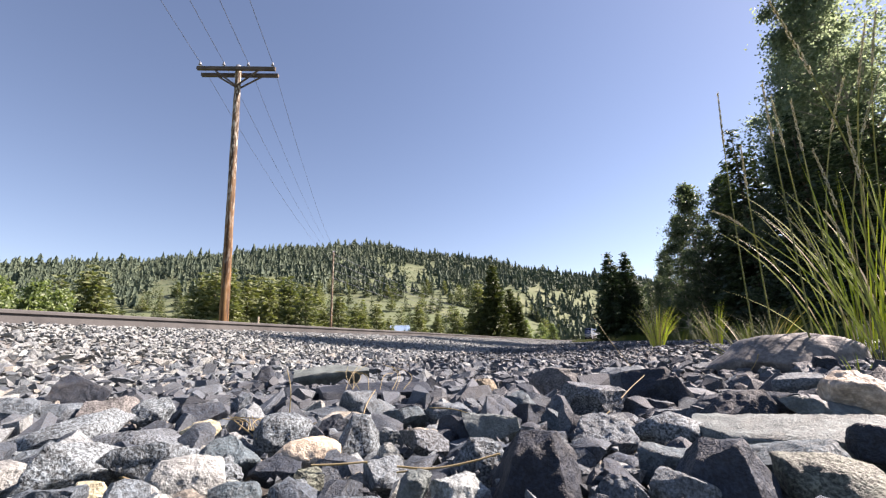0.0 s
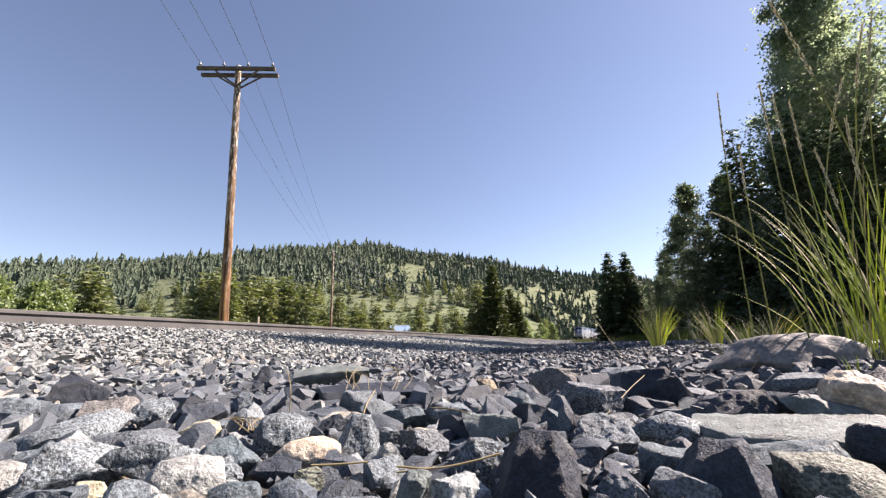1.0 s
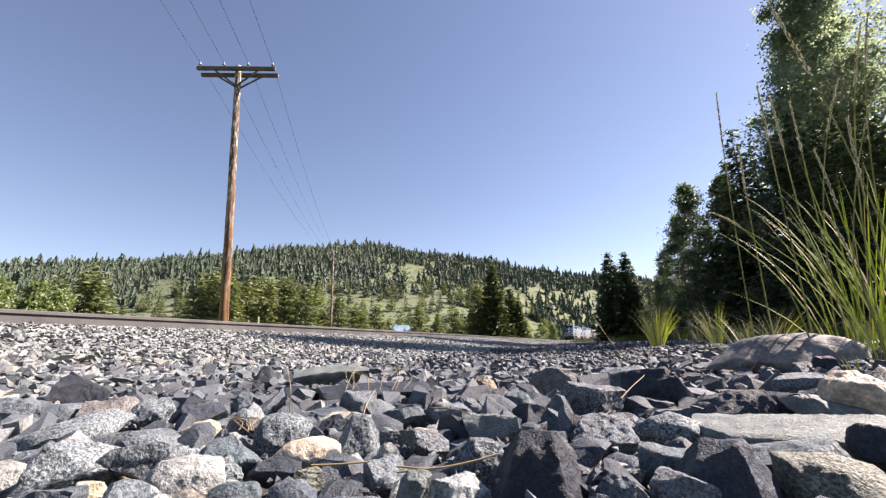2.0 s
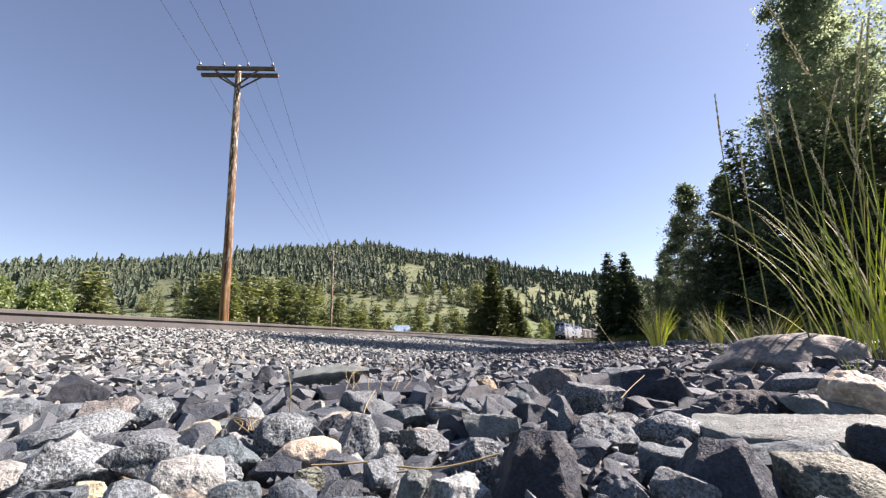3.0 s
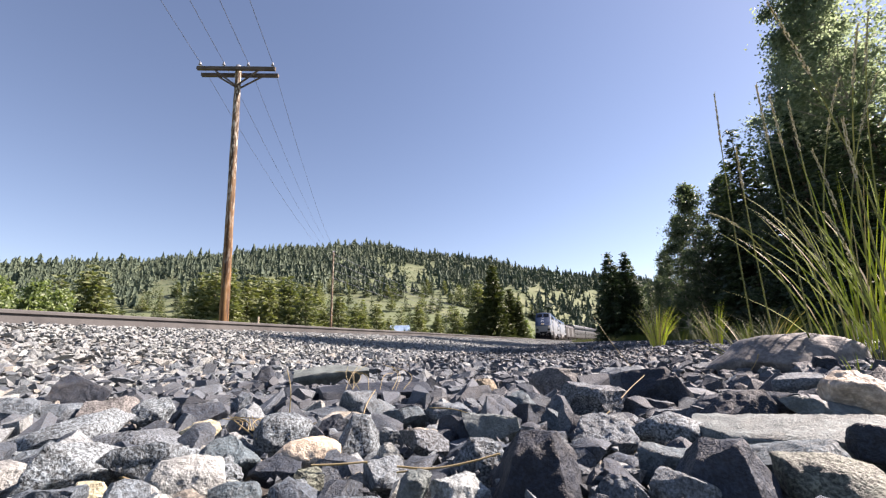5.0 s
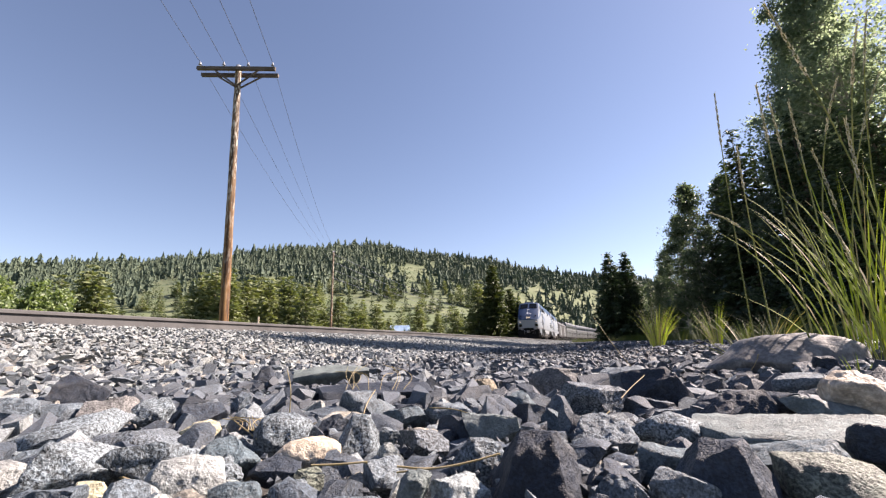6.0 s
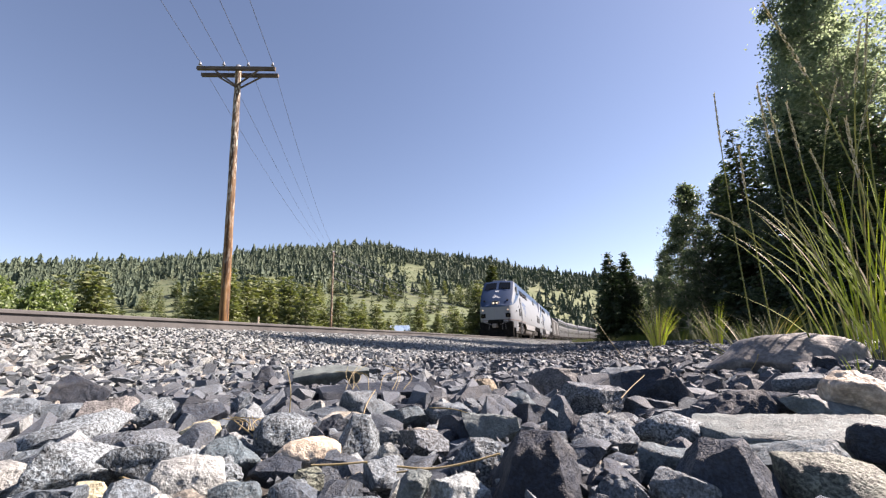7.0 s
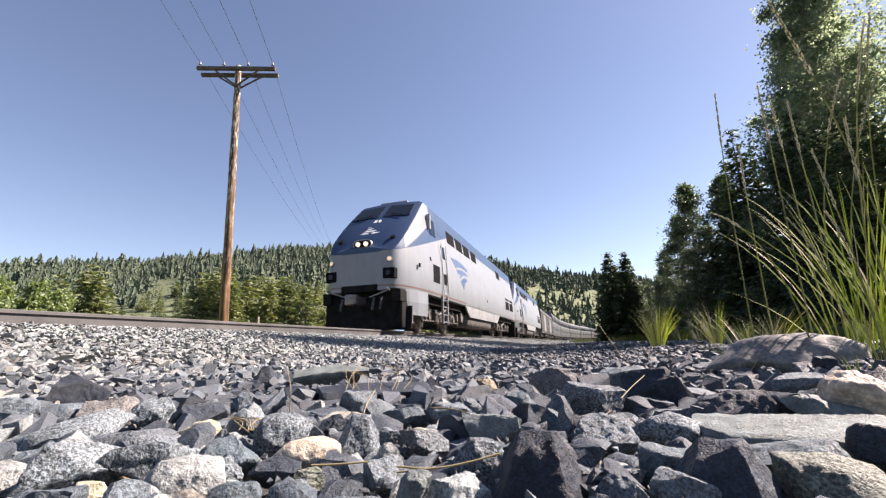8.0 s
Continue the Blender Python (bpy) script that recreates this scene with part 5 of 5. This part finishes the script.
def loco_body():
    ss = [0, 0.05, 0.14, 0.3, 0.5, 0.8, 1.1, 1.5, 1.9, 2.3, 2.6, 3.4, 4.2, 5, 6, 8, 10, 12, 14, 16, 18, 20.0, 21.2, 21.4]
    wb = [0.80, 0.98, 1.12, 1.24, 1.32, 1.39, 1.44, 1.48, 1.50] + [1.52] * 13 + [1.5, 1.44]
    verts, faces, slots = [], [], []
    for s, w in zip(ss, wb):
        zt = slope_z(s)
        y3 = side_y(w, zt)
        half = [(w * 0.965, 1.22), (w, 1.36), (w, 2.0), (w, min(2.40, zt - 0.03)), ((w + y3) / 2, (2.41 + zt - 0.04) / 2), (y3, zt - 0.04), (y3 - 0.13, zt + 0.03), (0.45, zt + 0.08), (0.0, zt + 0.09)]
        ring = half + [(-y, z) for y, z in half[-2::-1]]
        verts += [(-s, y, z) for y, z in ring]
    m = 17
    for i in range(len(ss) - 1):
        for j in range(m - 1):
            faces.append((i * m + j, i * m + j + 1, (i + 1) * m + j + 1, (i + 1) * m + j))
            roof = 5 <= j <= 10
            slots.append((1 if ss[i] < 2.3 else 2) if roof else 0)
        faces.append((i * m + m - 1, i * m, (i + 1) * m, (i + 1) * m + m - 1))
        slots.append(2)
    faces.append(tuple(range(m - 1, -1, -1)))
    slots.append(0)
    e = (len(ss) - 1) * m
    faces.append(tuple(range(e, e + m)))
    slots.append(0)
    me = mesh_of("body", verts, faces, [PAINT, NOSE_BLUE, ROOF_GREY], True, slots)
    me.set_sharp_from_angle(angle=radians(24))
    return me


def nose_panel(corners, lift=0.015, thick=0.03):
    """A plate lying on the raked nose. corners: distance back and to the side."""
    bm = fresh()
    up = Vector((0.65, 0, 0.76))
    top = [bm.verts.new(Vector((-s, y, slope_z(s) + 0.09 - 0.03 * abs(y))) + up * lift) for s, y in corners]
    low = [bm.verts.new(v.co - up * (thick + 0.06)) for v in top]
    bm.faces.new(top)
    n = len(top)
    for i in range(n):
        bm.faces.new((top[i], low[i], low[(i + 1) % n], top[(i + 1) % n]))
    bmesh.ops.recalc_face_normals(bm, faces=bm.faces)
    return bm


def disc(bm, centre, axis, r, depth, sides=18):
    c, a = Vector(centre), Vector(axis).normalized()
    return tube(bm, c - a * depth / 2, c + a * depth / 2, r, r * 0.92, sides)


def wall_plate(bm, s0, s1, z0, z1, out=0.012, w=1.52, side=1):
    """A shallow plate on the side wall, following its lean above the waist."""
    pts = [(s0, z0), (s1, z0), (s1, z1), (s0, z1)]
    top = [bm.verts.new((-s, side * (side_y(w, z) + out), z)) for s, z in pts]
    low = [bm.verts.new((-s, side * (side_y(w, z) - 0.03), z)) for s, z in pts]
    bm.faces.new(top)
    for i in range(4):
        bm.faces.new((top[i], low[i], low[(i + 1) % 4], top[(i + 1) % 4]))
    bmesh.ops.recalc_face_normals(bm, faces=bm.faces)
    return bm


def make_truck(parent, name, middle, half, wheel_r):
    t = part(name, fresh(), TRUCK, parent, "dusty steel truck frame with springs")
    bm = fresh()
    for side in (1, -1):
        box(bm, -middle - half - 0.75, -middle + half + 0.75, side * 1.0 - 0.07, side * 1.0 + 0.07, 0.62, 0.86, 0.03)
        for dx in (-half, half):
            box(bm, -middle + dx - 0.22, -middle + dx + 0.22, side * 1.08 - 0.11, side * 1.08 + 0.11, 0.34, 0.72, 0.04)
            disc(bm, (-middle + dx, side * 1.2, 0.52), (0, 1, 0), 0.14, 0.1)
            for e in (-0.38, 0.38):
                tube(bm, (-middle + dx + e, side * 1.05, 0.42), (-middle + dx + e, side * 1.05, 0.95), 0.08, 0.08, 10)
        box(bm, -middle - 0.5, -middle + 0.5, side * 1.05 - 0.1, side * 1.05 + 0.1, 0.3, 0.62, 0.04)
        tube(bm, (-middle - 0.9, side * 1.16, 0.95), (-middle + 0.6, side * 1.16, 0.55), 0.05, 0.05, 8)
        for dx in (-half - 0.62, -0.72, 0.72, half + 0.62):
            box(bm, -middle + dx - 0.09, -middle + dx + 0.09, side * 1.16 - 0.08, side * 1.16 + 0.08, 0.5, 0.78, 0.02)
            tube(bm, (-middle + dx, side * 1.2, 0.28), (-middle + dx, side * 1.2, 0.6), 0.03, 0.03, 6)
        for q in range(5):
            tube(bm, (-middle - 0.16 + 0.08 * q, side * 1.17, 0.34), (-middle - 0.16 + 0.08 * q, side * 1.17, 0.6), 0.022, 0.022, 6)
        tube(bm, (-middle - half - 0.7, side * 1.22, 0.4), (-middle + half + 0.7, side * 1.22, 0.36), 0.022, 0.022, 6)
        tube(bm, (-middle - half, side * 1.14, 1.02), (-middle + half, side * 1.14, 1.02), 0.035, 0.035, 8)
    box(bm, -middle - 0.4, -middle + 0.4, -0.95, 0.95, 0.5, 0.9, 0.03)
    bm.to_mesh(t.data)
    bm.free()
    sets = []
    for dx in (-half, half):
        bm = fresh()
        tube(bm, (0, -0.8, 0), (0, 0.8, 0), 0.085, 0.085, 12)
        for side in (1, -1):
            tube(bm, (0, side * 0.685, 0), (0, side * 0.825, 0), wheel_r, wheel_r * 0.985, 32)
            tube(bm, (0, side * 0.665, 0), (0, side * 0.69, 0), wheel_r + 0.025, wheel_r + 0.025, 32)
            disc(bm, (0, side * 0.83, 0), (0, 1, 0), wheel_r * 0.35, 0.06)
            for q in range(6):
                disc(bm, (wheel_r * 0.62 * math.cos(q * 1.047), side * 0.828, wheel_r * 0.62 * math.sin(q * 1.047)), (0, 1, 0), 0.06, 0.02, 8)
        w = part("wheelset", bm, WHEEL_STEEL, parent, "steel wheels on an axle")
        w.location = (-middle + dx, 0, wheel_r)
        sets.append((w, -middle + dx, wheel_r))
    return sets


def make_locomotive():
    t = tagged(new("locomotive"), "silver and blue diesel locomotive with lit headlights on the rails", "locomotive", "train vehicles")
    body = new("body", loco_body())
    body.parent = t
    tagged(body, "silver-white body shell with a blue sweep")
    # cab glass
    for s in (1, -1):
        p = part("windshield", nose_panel([(1.42, s * 0.10), (1.42, s * 1.08), (2.08, s * 1.02), (2.12, s * 0.10)] if s > 0 else [(1.42, s * 0.10), (2.12, s * 0.10), (2.08, s * 1.02), (1.42, s * 1.08)]), DARK_GLASS, t, "dark raked windshield pane")
        part("wiper", tube(fresh(), Vector((-1.36, s * 0.9, slope_z(1.36) + 0.12)), Vector((-1.5, s * 0.35, slope_z(1.5) + 0.15)), 0.015, 0.015, 6), BLACK_IRON, p)
        part("horn_port", disc(fresh(), (-0.42, s * 0.93, slope_z(0.42) + 0.04), (0.65, 0, 0.76), 0.095, 0.08), GRILLE, t)
        part("marker_light", disc(fresh(), (-0.05, s * 0.98, 2.1), (1, s * 0.35, 0.05), 0.068, 0.12), MARKER, t, "small lit marker light")
        part("marker_rim", disc(fresh(), (-0.06, s * 0.98, 2.1), (1, s * 0.35, 0.05), 0.098, 0.1), STEEL, t)
        part("number_box", box(fresh(), -0.24, 0.02, s * 0.98 - 0.19, s * 0.98 + 0.19, 1.51, 1.83, 0.02), GRILLE, t, "black square lamp box on the nose")
        part("ditch_lamp", disc(fresh(), (0.02, s * 0.98, 1.67), (1, 0, 0), 0.09, 0.05), DARK_GLASS, t)
        part("step_box", box(fresh(), -0.55, -0.1, s * 1.18 - 0.14, s * 1.18 + 0.14, 0.82, 1.18, 0.03), BLACK_IRON, t)
        part("corner_handrail", tube(fresh(), (-0.05, s * 0.98, 1.18), (-0.02, s * 0.35, 0.98), 0.02, 0.02, 8), STEEL, t)
        bm = fresh()
        rim = [(0.34, 1.20), (0.7, 1.34), (1.2, 1.44), (2.0, 1.48)]
        sheet = [[bm.verts.new((-a - drop, s * (w - inset), z)) for a, w in rim] for inset, z, drop in ((0.0, 1.24, 0.0), (0.0, 0.86, 0.02), (0.05, 0.46, 0.08))]
        for q in range(2):
            for i in range(3):
                bm.faces.new((sheet[q][i], sheet[q][i + 1], sheet[q + 1][i + 1], sheet[q + 1][i]))
        bmesh.ops.solidify(bm, geom=list(bm.faces), thickness=0.04)
        bmesh.ops.recalc_face_normals(bm, faces=bm.faces)
        part("skirt", bm, PAINT, t, "pale skirt panel below the cab")
        part("skirt_step", box(fresh(), -1.0, -0.55, s * 1.3 - 0.12, s * 1.3 + 0.06, 0.2, 0.26, 0.01), STEEL, t)
        part("skirt_step_bar", tube(fresh(), (-0.6, s * 1.33, 0.2), (-0.6, s * 1.33, 0.6), 0.025, 0.025, 6), STEEL, t)
        part("skirt_step_bar", tube(fresh(), (-0.95, s * 1.33, 0.2), (-0.95, s * 1.33, 0.6), 0.025, 0.025, 6), STEEL, t)
        for zz in (0.35, 0.62, 0.9, 1.15):
            part("ladder_rung", tube(fresh(), (-3.5, s * 1.5, zz), (-4.08, s * 1.5, zz), 0.03, 0.022, 6), STEEL, t)
        for x in (-3.5, -4.08):
            part("ladder_rail", box(fresh(), x - 0.03, x + 0.03, s * 1.46, s * 1.54, 0.28, 1.3, 0.005), SKIRT, t)
            part("grab_iron", tube(fresh(), (x, s * 1.58, 1.35), (x, s * 1.5, 3.3), 0.024, 0.018, 6), STEEL, t)
        d = part("cab_door", wall_plate(fresh(), 3.52, 4.2, 1.36, 3.75, 0.006, 1.52, s), PAINT, t, "silver cab door")
        part("door_window", wall_plate(fresh(), 3.68, 4.06, 2.75, 3.25, 0.014, 1.52, s), DARK_GLASS, d)
        part("door_grille", wall_plate(fresh(), 3.66, 4.06, 1.75, 2.15, 0.014, 1.52, s), GRILLE, d)
        part("side_window", wall_plate(fresh(), 2.55, 3.2, 3.45, 4.1, 0.012, 1.52, s), DARK_GLASS, t, "dark cab side window")
        part("mirror", box(fresh(), -2.5, -2.38, s * 1.36 - 0.04, s * 1.36 + 0.1, 3.6, 4.15, 0.01), SKIRT, t)
        part("body_grille", wall_plate(fresh(), 2.5, 3.2, 1.7, 2.32, 0.012, 1.52, s), GRILLE, t, "dark vent grille in the side")
        for a in (4.75, 6.05, 7.35, 8.75):
            part("upper_grille", wall_plate(fresh(), a, a + 1.05, 3.62, 4.12, 0.012, 1.52, s), GRILLE, t, "dark upper air intake")
        part("upper_grille", wall_plate(fresh(), 15.3, 16.4, 3.65, 4.12, 0.012, 1.52, s), GRILLE, t, "dark upper air intake")
        for a in (17.3, 19.0):
            part("radiator_grille", wall_plate(fresh(), a, a + 1.4, 1.78, 2.55, 0.012, 1.52, s), GRILLE, t, "dark radiator grille near the rear")
        for a, b in ((1.15, 2.0), (2.2, 2.4), (11.3, 1.72)):
            part("access_latch", wall_plate(fresh(), a, a + 0.09, b, b + 0.12, 0.014, 1.52, s), GRILLE, t)
        for a in (4.5, 9.4, 12.6, 16.9):
            part("seam", wall_plate(fresh(), a, a + 0.03, 1.3, 3.4, 0.003, 1.52, s), SKIRT, t)
        # the mark: three curved leaves that meet at one point
        left, right = lambda u: Vector((4.95 + 1.6 * u, 3.02 - 1.14 * u)), lambda u: Vector((7.5 - 0.45 * u, 2.9 - 0.72 * u))
        for u0, u1 in ((0.0, 0.3), (0.37, 0.64), (0.72, 1.0)):
            top = [left(u0).lerp(right(u0), w) + Vector((0, 0.42 * w * (1 - w))) for w in (0, 0.25, 0.5, 0.75, 1)]
            low = [left(u1).lerp(right(u1), w) + Vector((0, 0.42 * w * (1 - w) + 0.1 * w)) for w in (1, 0.75, 0.5, 0.25, 0)]
            leaf = top + low
            bm = fresh()
            v = [bm.verts.new((-q.x, s * (side_y(1.52, q.y) + 0.006), q.y)) for q in leaf]
            w = [bm.verts.new((-q.x, s * (side_y(1.52, q.y) - 0.01), q.y)) for q in leaf]
            bm.faces.new(v)
            for i in range(len(v)):
                bm.faces.new((v[i], w[i], w[(i + 1) % len(v)], v[(i + 1) % len(v)]))
            bmesh.ops.recalc_face_normals(bm, faces=bm.faces)
            part("painted_leaf_mark", bm, LOGO_BLUE, t, "blue curved leaf shape painted on the side")
        bm = fresh()
        low = [(7.7, 0.74), (14.4, 0.74), (15.2, 1.24), (6.9, 1.24)]
        a = [bm.verts.new((-x, s * 1.46, z)) for x, z in low]
        b = [bm.verts.new((-x, s * 1.40, z)) for x, z in low]
        bm.faces.new(a)
        for i in range(4):
            bm.faces.new((a[i], b[i], b[(i + 1) % 4], a[(i + 1) % 4]))
        bmesh.ops.recalc_face_normals(bm, faces=bm.faces)
        part("underframe_panel", bm, SKIRT, t, "grey lower side panel with slanted ends")
    for y in (-0.16, 0.16):
        part("headlight", disc(fresh(), (-0.125, y * 0.86, 2.665), (1, 0, 0.12), 0.078, 0.06), LAMP, t, "round lit headlight")
    bm = fresh()
    tube(bm, (-0.5, 0, 0), (-0.145, 0, 0), 0.16, 0.16, 28)
    for v in bm.verts:
        v.co = Vector((v.co.x, v.co.y + math.copysign(0.16, v.co.y), v.co.z * 0.95 + 2.665))
    housing = part("headlight_housing", bm, STEEL, t, "oval headlight surround with a bright rim")
    bm = fresh()
    tube(bm, (-0.4, 0, 0), (-0.139, 0, 0), 0.135, 0.135, 28)
    for v in bm.verts:
        v.co = Vector((v.co.x, v.co.y + math.copysign(0.155, v.co.y), v.co.z * 0.95 + 2.665))
    part("lamp_recess", bm, BLACK_IRON, housing)
    for q in range(4):
        a = 0.62 + 0.09 * q
        part("nose_mark", nose_panel([(a, -0.34 + 0.05 * q), (a, 0.26 - 0.16 * q), (a + 0.05, 0.36 - 0.16 * q), (a + 0.05, -0.24 + 0.05 * q)], 0.004, 0.005), LOGO_WHITE, t, "small white mark on the nose")
    for y in (-0.13, 0.03):
        part("number_bar", nose_panel([(1.15, y), (1.15, y + 0.1), (1.27, y + 0.1), (1.27, y)], 0.004, 0.005), LOGO_WHITE, t, "small pale bar on the nose")
    # under the nose
    part("coupler_pocket", box(fresh(), -0.3, 0.016, -0.62, 0.62, 1.14, 1.36, 0.03), BLACK_IRON, t, "dark pocket in the nose above the coupler")
    part("nose_lip", box(fresh(), -0.5, 0.004, -0.95, 0.95, 1.17, 1.25, 0.03), SKIRT, t)
    part("pilot", box(fresh(), -0.85, -0.25, -1.3, 1.3, 0.06, 1.2, 0.05), BLACK_IRON, t, "black pilot beam")
    bm = fresh()
    for s in (1, -1):
        v = [bm.verts.new(c) for c in ((0.12, 0, 0.006), (-0.55, s * 1.46, 0.006), (-0.62, s * 1.46, 0.72), (-0.22, 0, 0.62))]
        w = [bm.verts.new(q.co - Vector((0.06, 0, 0))) for q in v]
        bm.faces.new(v)
        bm.faces.new(w[::-1])
        for i in range(4):
            bm.faces.new((v[i], w[i], w[(i + 1) % 4], v[(i + 1) % 4]))
    bmesh.ops.recalc_face_normals(bm, faces=bm.faces)
    part("snow_plow", bm, BLACK_IRON, t, "black wedge plow above the rails")
    bm = box(fresh(), -0.5, 0.34, -0.11, 0.11, 0.76, 1.0, 0.03)
    box(bm, 0.2, 0.5, -0.2, 0.06, 0.72, 1.04, 0.05)
    box(bm, 0.36, 0.52, 0.04, 0.2, 0.74, 1.02, 0.04)
    part("coupler", bm, WHEEL_STEEL, t, "steel knuckle coupler")
    for y in (-0.55, 0.5, 0.75):
        bm = fresh()
        for i in range(6):
            u0, u1 = i / 6, (i + 1) / 6
            tube(bm, (0.05 + 0.1 * math.sin(3.14 * u0), y, 0.95 - 0.45 * math.sin(3.14 * u0) * 0.8), (0.05 + 0.1 * math.sin(3.14 * u1), y + 0.05, 0.95 - 0.45 * math.sin(3.14 * u1) * 0.8), 0.025, 0.025, 6)
        part("air_hose", bm, TRUCK, t)
    part("roof_housing", box(fresh(), -3.5, -2.5, -0.55, 0.55, 4.64, 4.84, 0.04), ROOF_GREY, t, "low dark housing on the cab roof")
    part("roof_housing", box(fresh(), -19.8, -13.5, -0.85, 0.85, 4.64, 4.74, 0.04), ROOF_GREY, t)
    part("exhaust_stack", box(fresh(), -11.6, -10.4, -0.3, 0.3, 4.64, 4.76, 0.03), ROOF_GREY, t)
    part("underframe", box(fresh(), -21.0, -0.7, -1.25, 1.25, 0.95, 1.3), BLACK_IRON, t)
    bm = box(fresh(), -13.0, -7.6, -1.35, 1.35, 0.3, 0.98, 0.18)
    part("fuel_tank", bm, TRUCK, t, "dark dusty fuel tank between the trucks", True)
    for x in (-7.0, -14.3):
        part("air_tank", tube(fresh(), (x, -1.25, 0.7), (x, 1.25, 0.7), 0.22, 0.22, 14), TRUCK, t)
    sets = make_truck(t, "front_truck", 4.25, 1.45, 0.508) + make_truck(t, "rear_truck", 17.4, 1.45, 0.508)
    return t, sets


def make_coach(name, length, height, label, skin, two_level=True):
    t = tagged(new(name), label, "train car", "train vehicles")
    bm = fresh()
    half = [(1.44, 0.75), (1.53, 1.0), (1.53, height - 0.65), (1.42, height - 0.35), (1.1, height - 0.1), (0.5, height)]
    ring = half + [(-y, z) for y, z in half[::-1]]
    a = [bm.verts.new((-0.25, y, z)) for y, z in ring]
    b = [bm.verts.new((-length + 0.25, y, z)) for y, z in ring]
    for i in range(len(ring)):
        bm.faces.new((a[i], a[(i + 1) % len(ring)], b[(i + 1) % len(ring)], b[i]))
    bm.faces.new(a[::-1])
    bm.faces.new(b)
    bmesh.ops.recalc_face_normals(bm, faces=bm.faces)
    part("body", bm, skin, t, "fluted stainless steel car body")
    for s in (1, -1):
        for z in (1.05, 1.17, 1.29, 1.41, height - 0.9, height - 0.78):
            part("flute", box(fresh(), -length + 0.3, -0.3, s * 1.53 - 0.02, s * 1.53 + 0.02, z, z + 0.05), skin, t)
        if two_level:
            part("window_band", box(fresh(), -length + 0.4, -0.4, s * 1.53 - 0.012, s * 1.53 + 0.012, 3.12, 3.92), TAIL_BAND, t, "dark blue band round the upper windows")
            part("pale_band", box(fresh(), -length + 0.4, -0.4, s * 1.53 - 0.014, s * 1.53 + 0.014, 2.86, 3.08), PALE_BAND, t, "pale stripe below the windows")
            first = None
            for z, count in ((3.25, 13), (1.65, 7)):
                for i in range(count):
                    x = -length * (i + 0.7) / (count + 0.4)
                    if first is None:
                        first = part("window", box(fresh(), -0.6, 0.6, -0.02, 0.02, 0, 0.55), DARK_GLASS, t, "dark tinted window")
                        w = first
                    else:
                        w = new("window", first.data)
                        w.parent = t
                    w.location = (x, s * 1.53, z)
            part("door", box(fresh(), -length * 0.5 - 0.5, -length * 0.5 + 0.5, s * 1.53 - 0.016, s * 1.53 + 0.016, 0.9, 2.6), BAGGAGE, t)
        else:
            for f in (0.25, 0.72):
                part("cargo_door", box(fresh(), -length * f - 1.2, -length * f + 1.2, s * 1.53 - 0.03, s * 1.53 + 0.03, 1.0, 3.2, 0.01), PALE_BAND, t, "pale sliding cargo door")
            for f in (0.1, 0.42, 0.55, 0.9):
                part("rib", box(fresh(), -length * f - 0.06, -length * f + 0.06, s * 1.53 - 0.03, s * 1.53 + 0.03, 1.0, height - 0.7, 0.01), skin, t)
    part("end_diaphragm", box(fresh(), -0.28, 0.1, -0.55, 0.55, 1.1, 3.3 if not two_level else 4.6, 0.05), BLACK_IRON, t)
    part("end_diaphragm", box(fresh(), -length - 0.1, -length + 0.28, -0.55, 0.55, 1.1, 3.3 if not two_level else 4.6, 0.05), BLACK_IRON, t)
    part("underfloor_box", box(fresh(), -length + 7, -7, -1.3, 1.3, 0.35, 0.85, 0.08), BLACK_IRON, t)
    make_truck(t, "truck", 3.4, 1.25, 0.46)
    make_truck(t, "truck", length - 3.4, 1.25, 0.46)
    return t


LEAD, WHEELS = make_locomotive()
SECOND = copy_thing(LEAD, pose(0, 0, RAIL_Z))
CARS = [(LEAD, 0.0, 21.4), (SECOND, 22.0, 21.4)]
CARS.append((make_coach("baggage_car", 22.0, 4.15, "dull dark grey steel baggage car behind the locomotives", BAGGAGE, False), 44.1, 22.0))
coach = make_coach("passenger_coach", 25.6, 4.93, "two-level stainless steel passenger coach with a dark window band", STAINLESS, True)
for i in range(6):
    CARS.append((coach if i == 0 else copy_thing(coach, pose(0, 0, RAIL_Z)), 66.6 + 26.1 * i, 25.6))

SPEED = 21.4


def motions():
    for car, back, length in CARS:
        rows = []
        for i in range(33):
            t = i * 0.25
            k = SPEED * (8.0 - t) + back + 0.5
            a, b = track(k + 3.8), track(k + length - 3.8)
            d = (a - b).normalized()
            p = a + d * 3.8
            rows.append((t, pose(p.x, p.y, RAIL_Z, 0, 0, math.degrees(math.atan2(d.y, d.x)))))
        walk(car, rows)
    for stalk, root, seed in STALKS:
        rows = []
        for i in range(17):
            t = i * 0.5
            a = -0.85 * math.sin(min(t, 7.0) / 7.0 * 1.57) + 0.35 * max(0.0, t - 7.0) + 0.3 * math.sin(t * 1.7 + seed * 1.9) * min(1, seed)
            rows.append((t, pose(*root, 0.2 * math.sin(t * 1.3 + seed), a, 0)))
        walk(stalk, rows)
    for wheel, x, r in WHEELS:
        walk(wheel, [(i / 30, pose(x, 0, r, 0, math.degrees(SPEED * i / 30 / r) % 360, 0)) for i in range(241)])


motions()
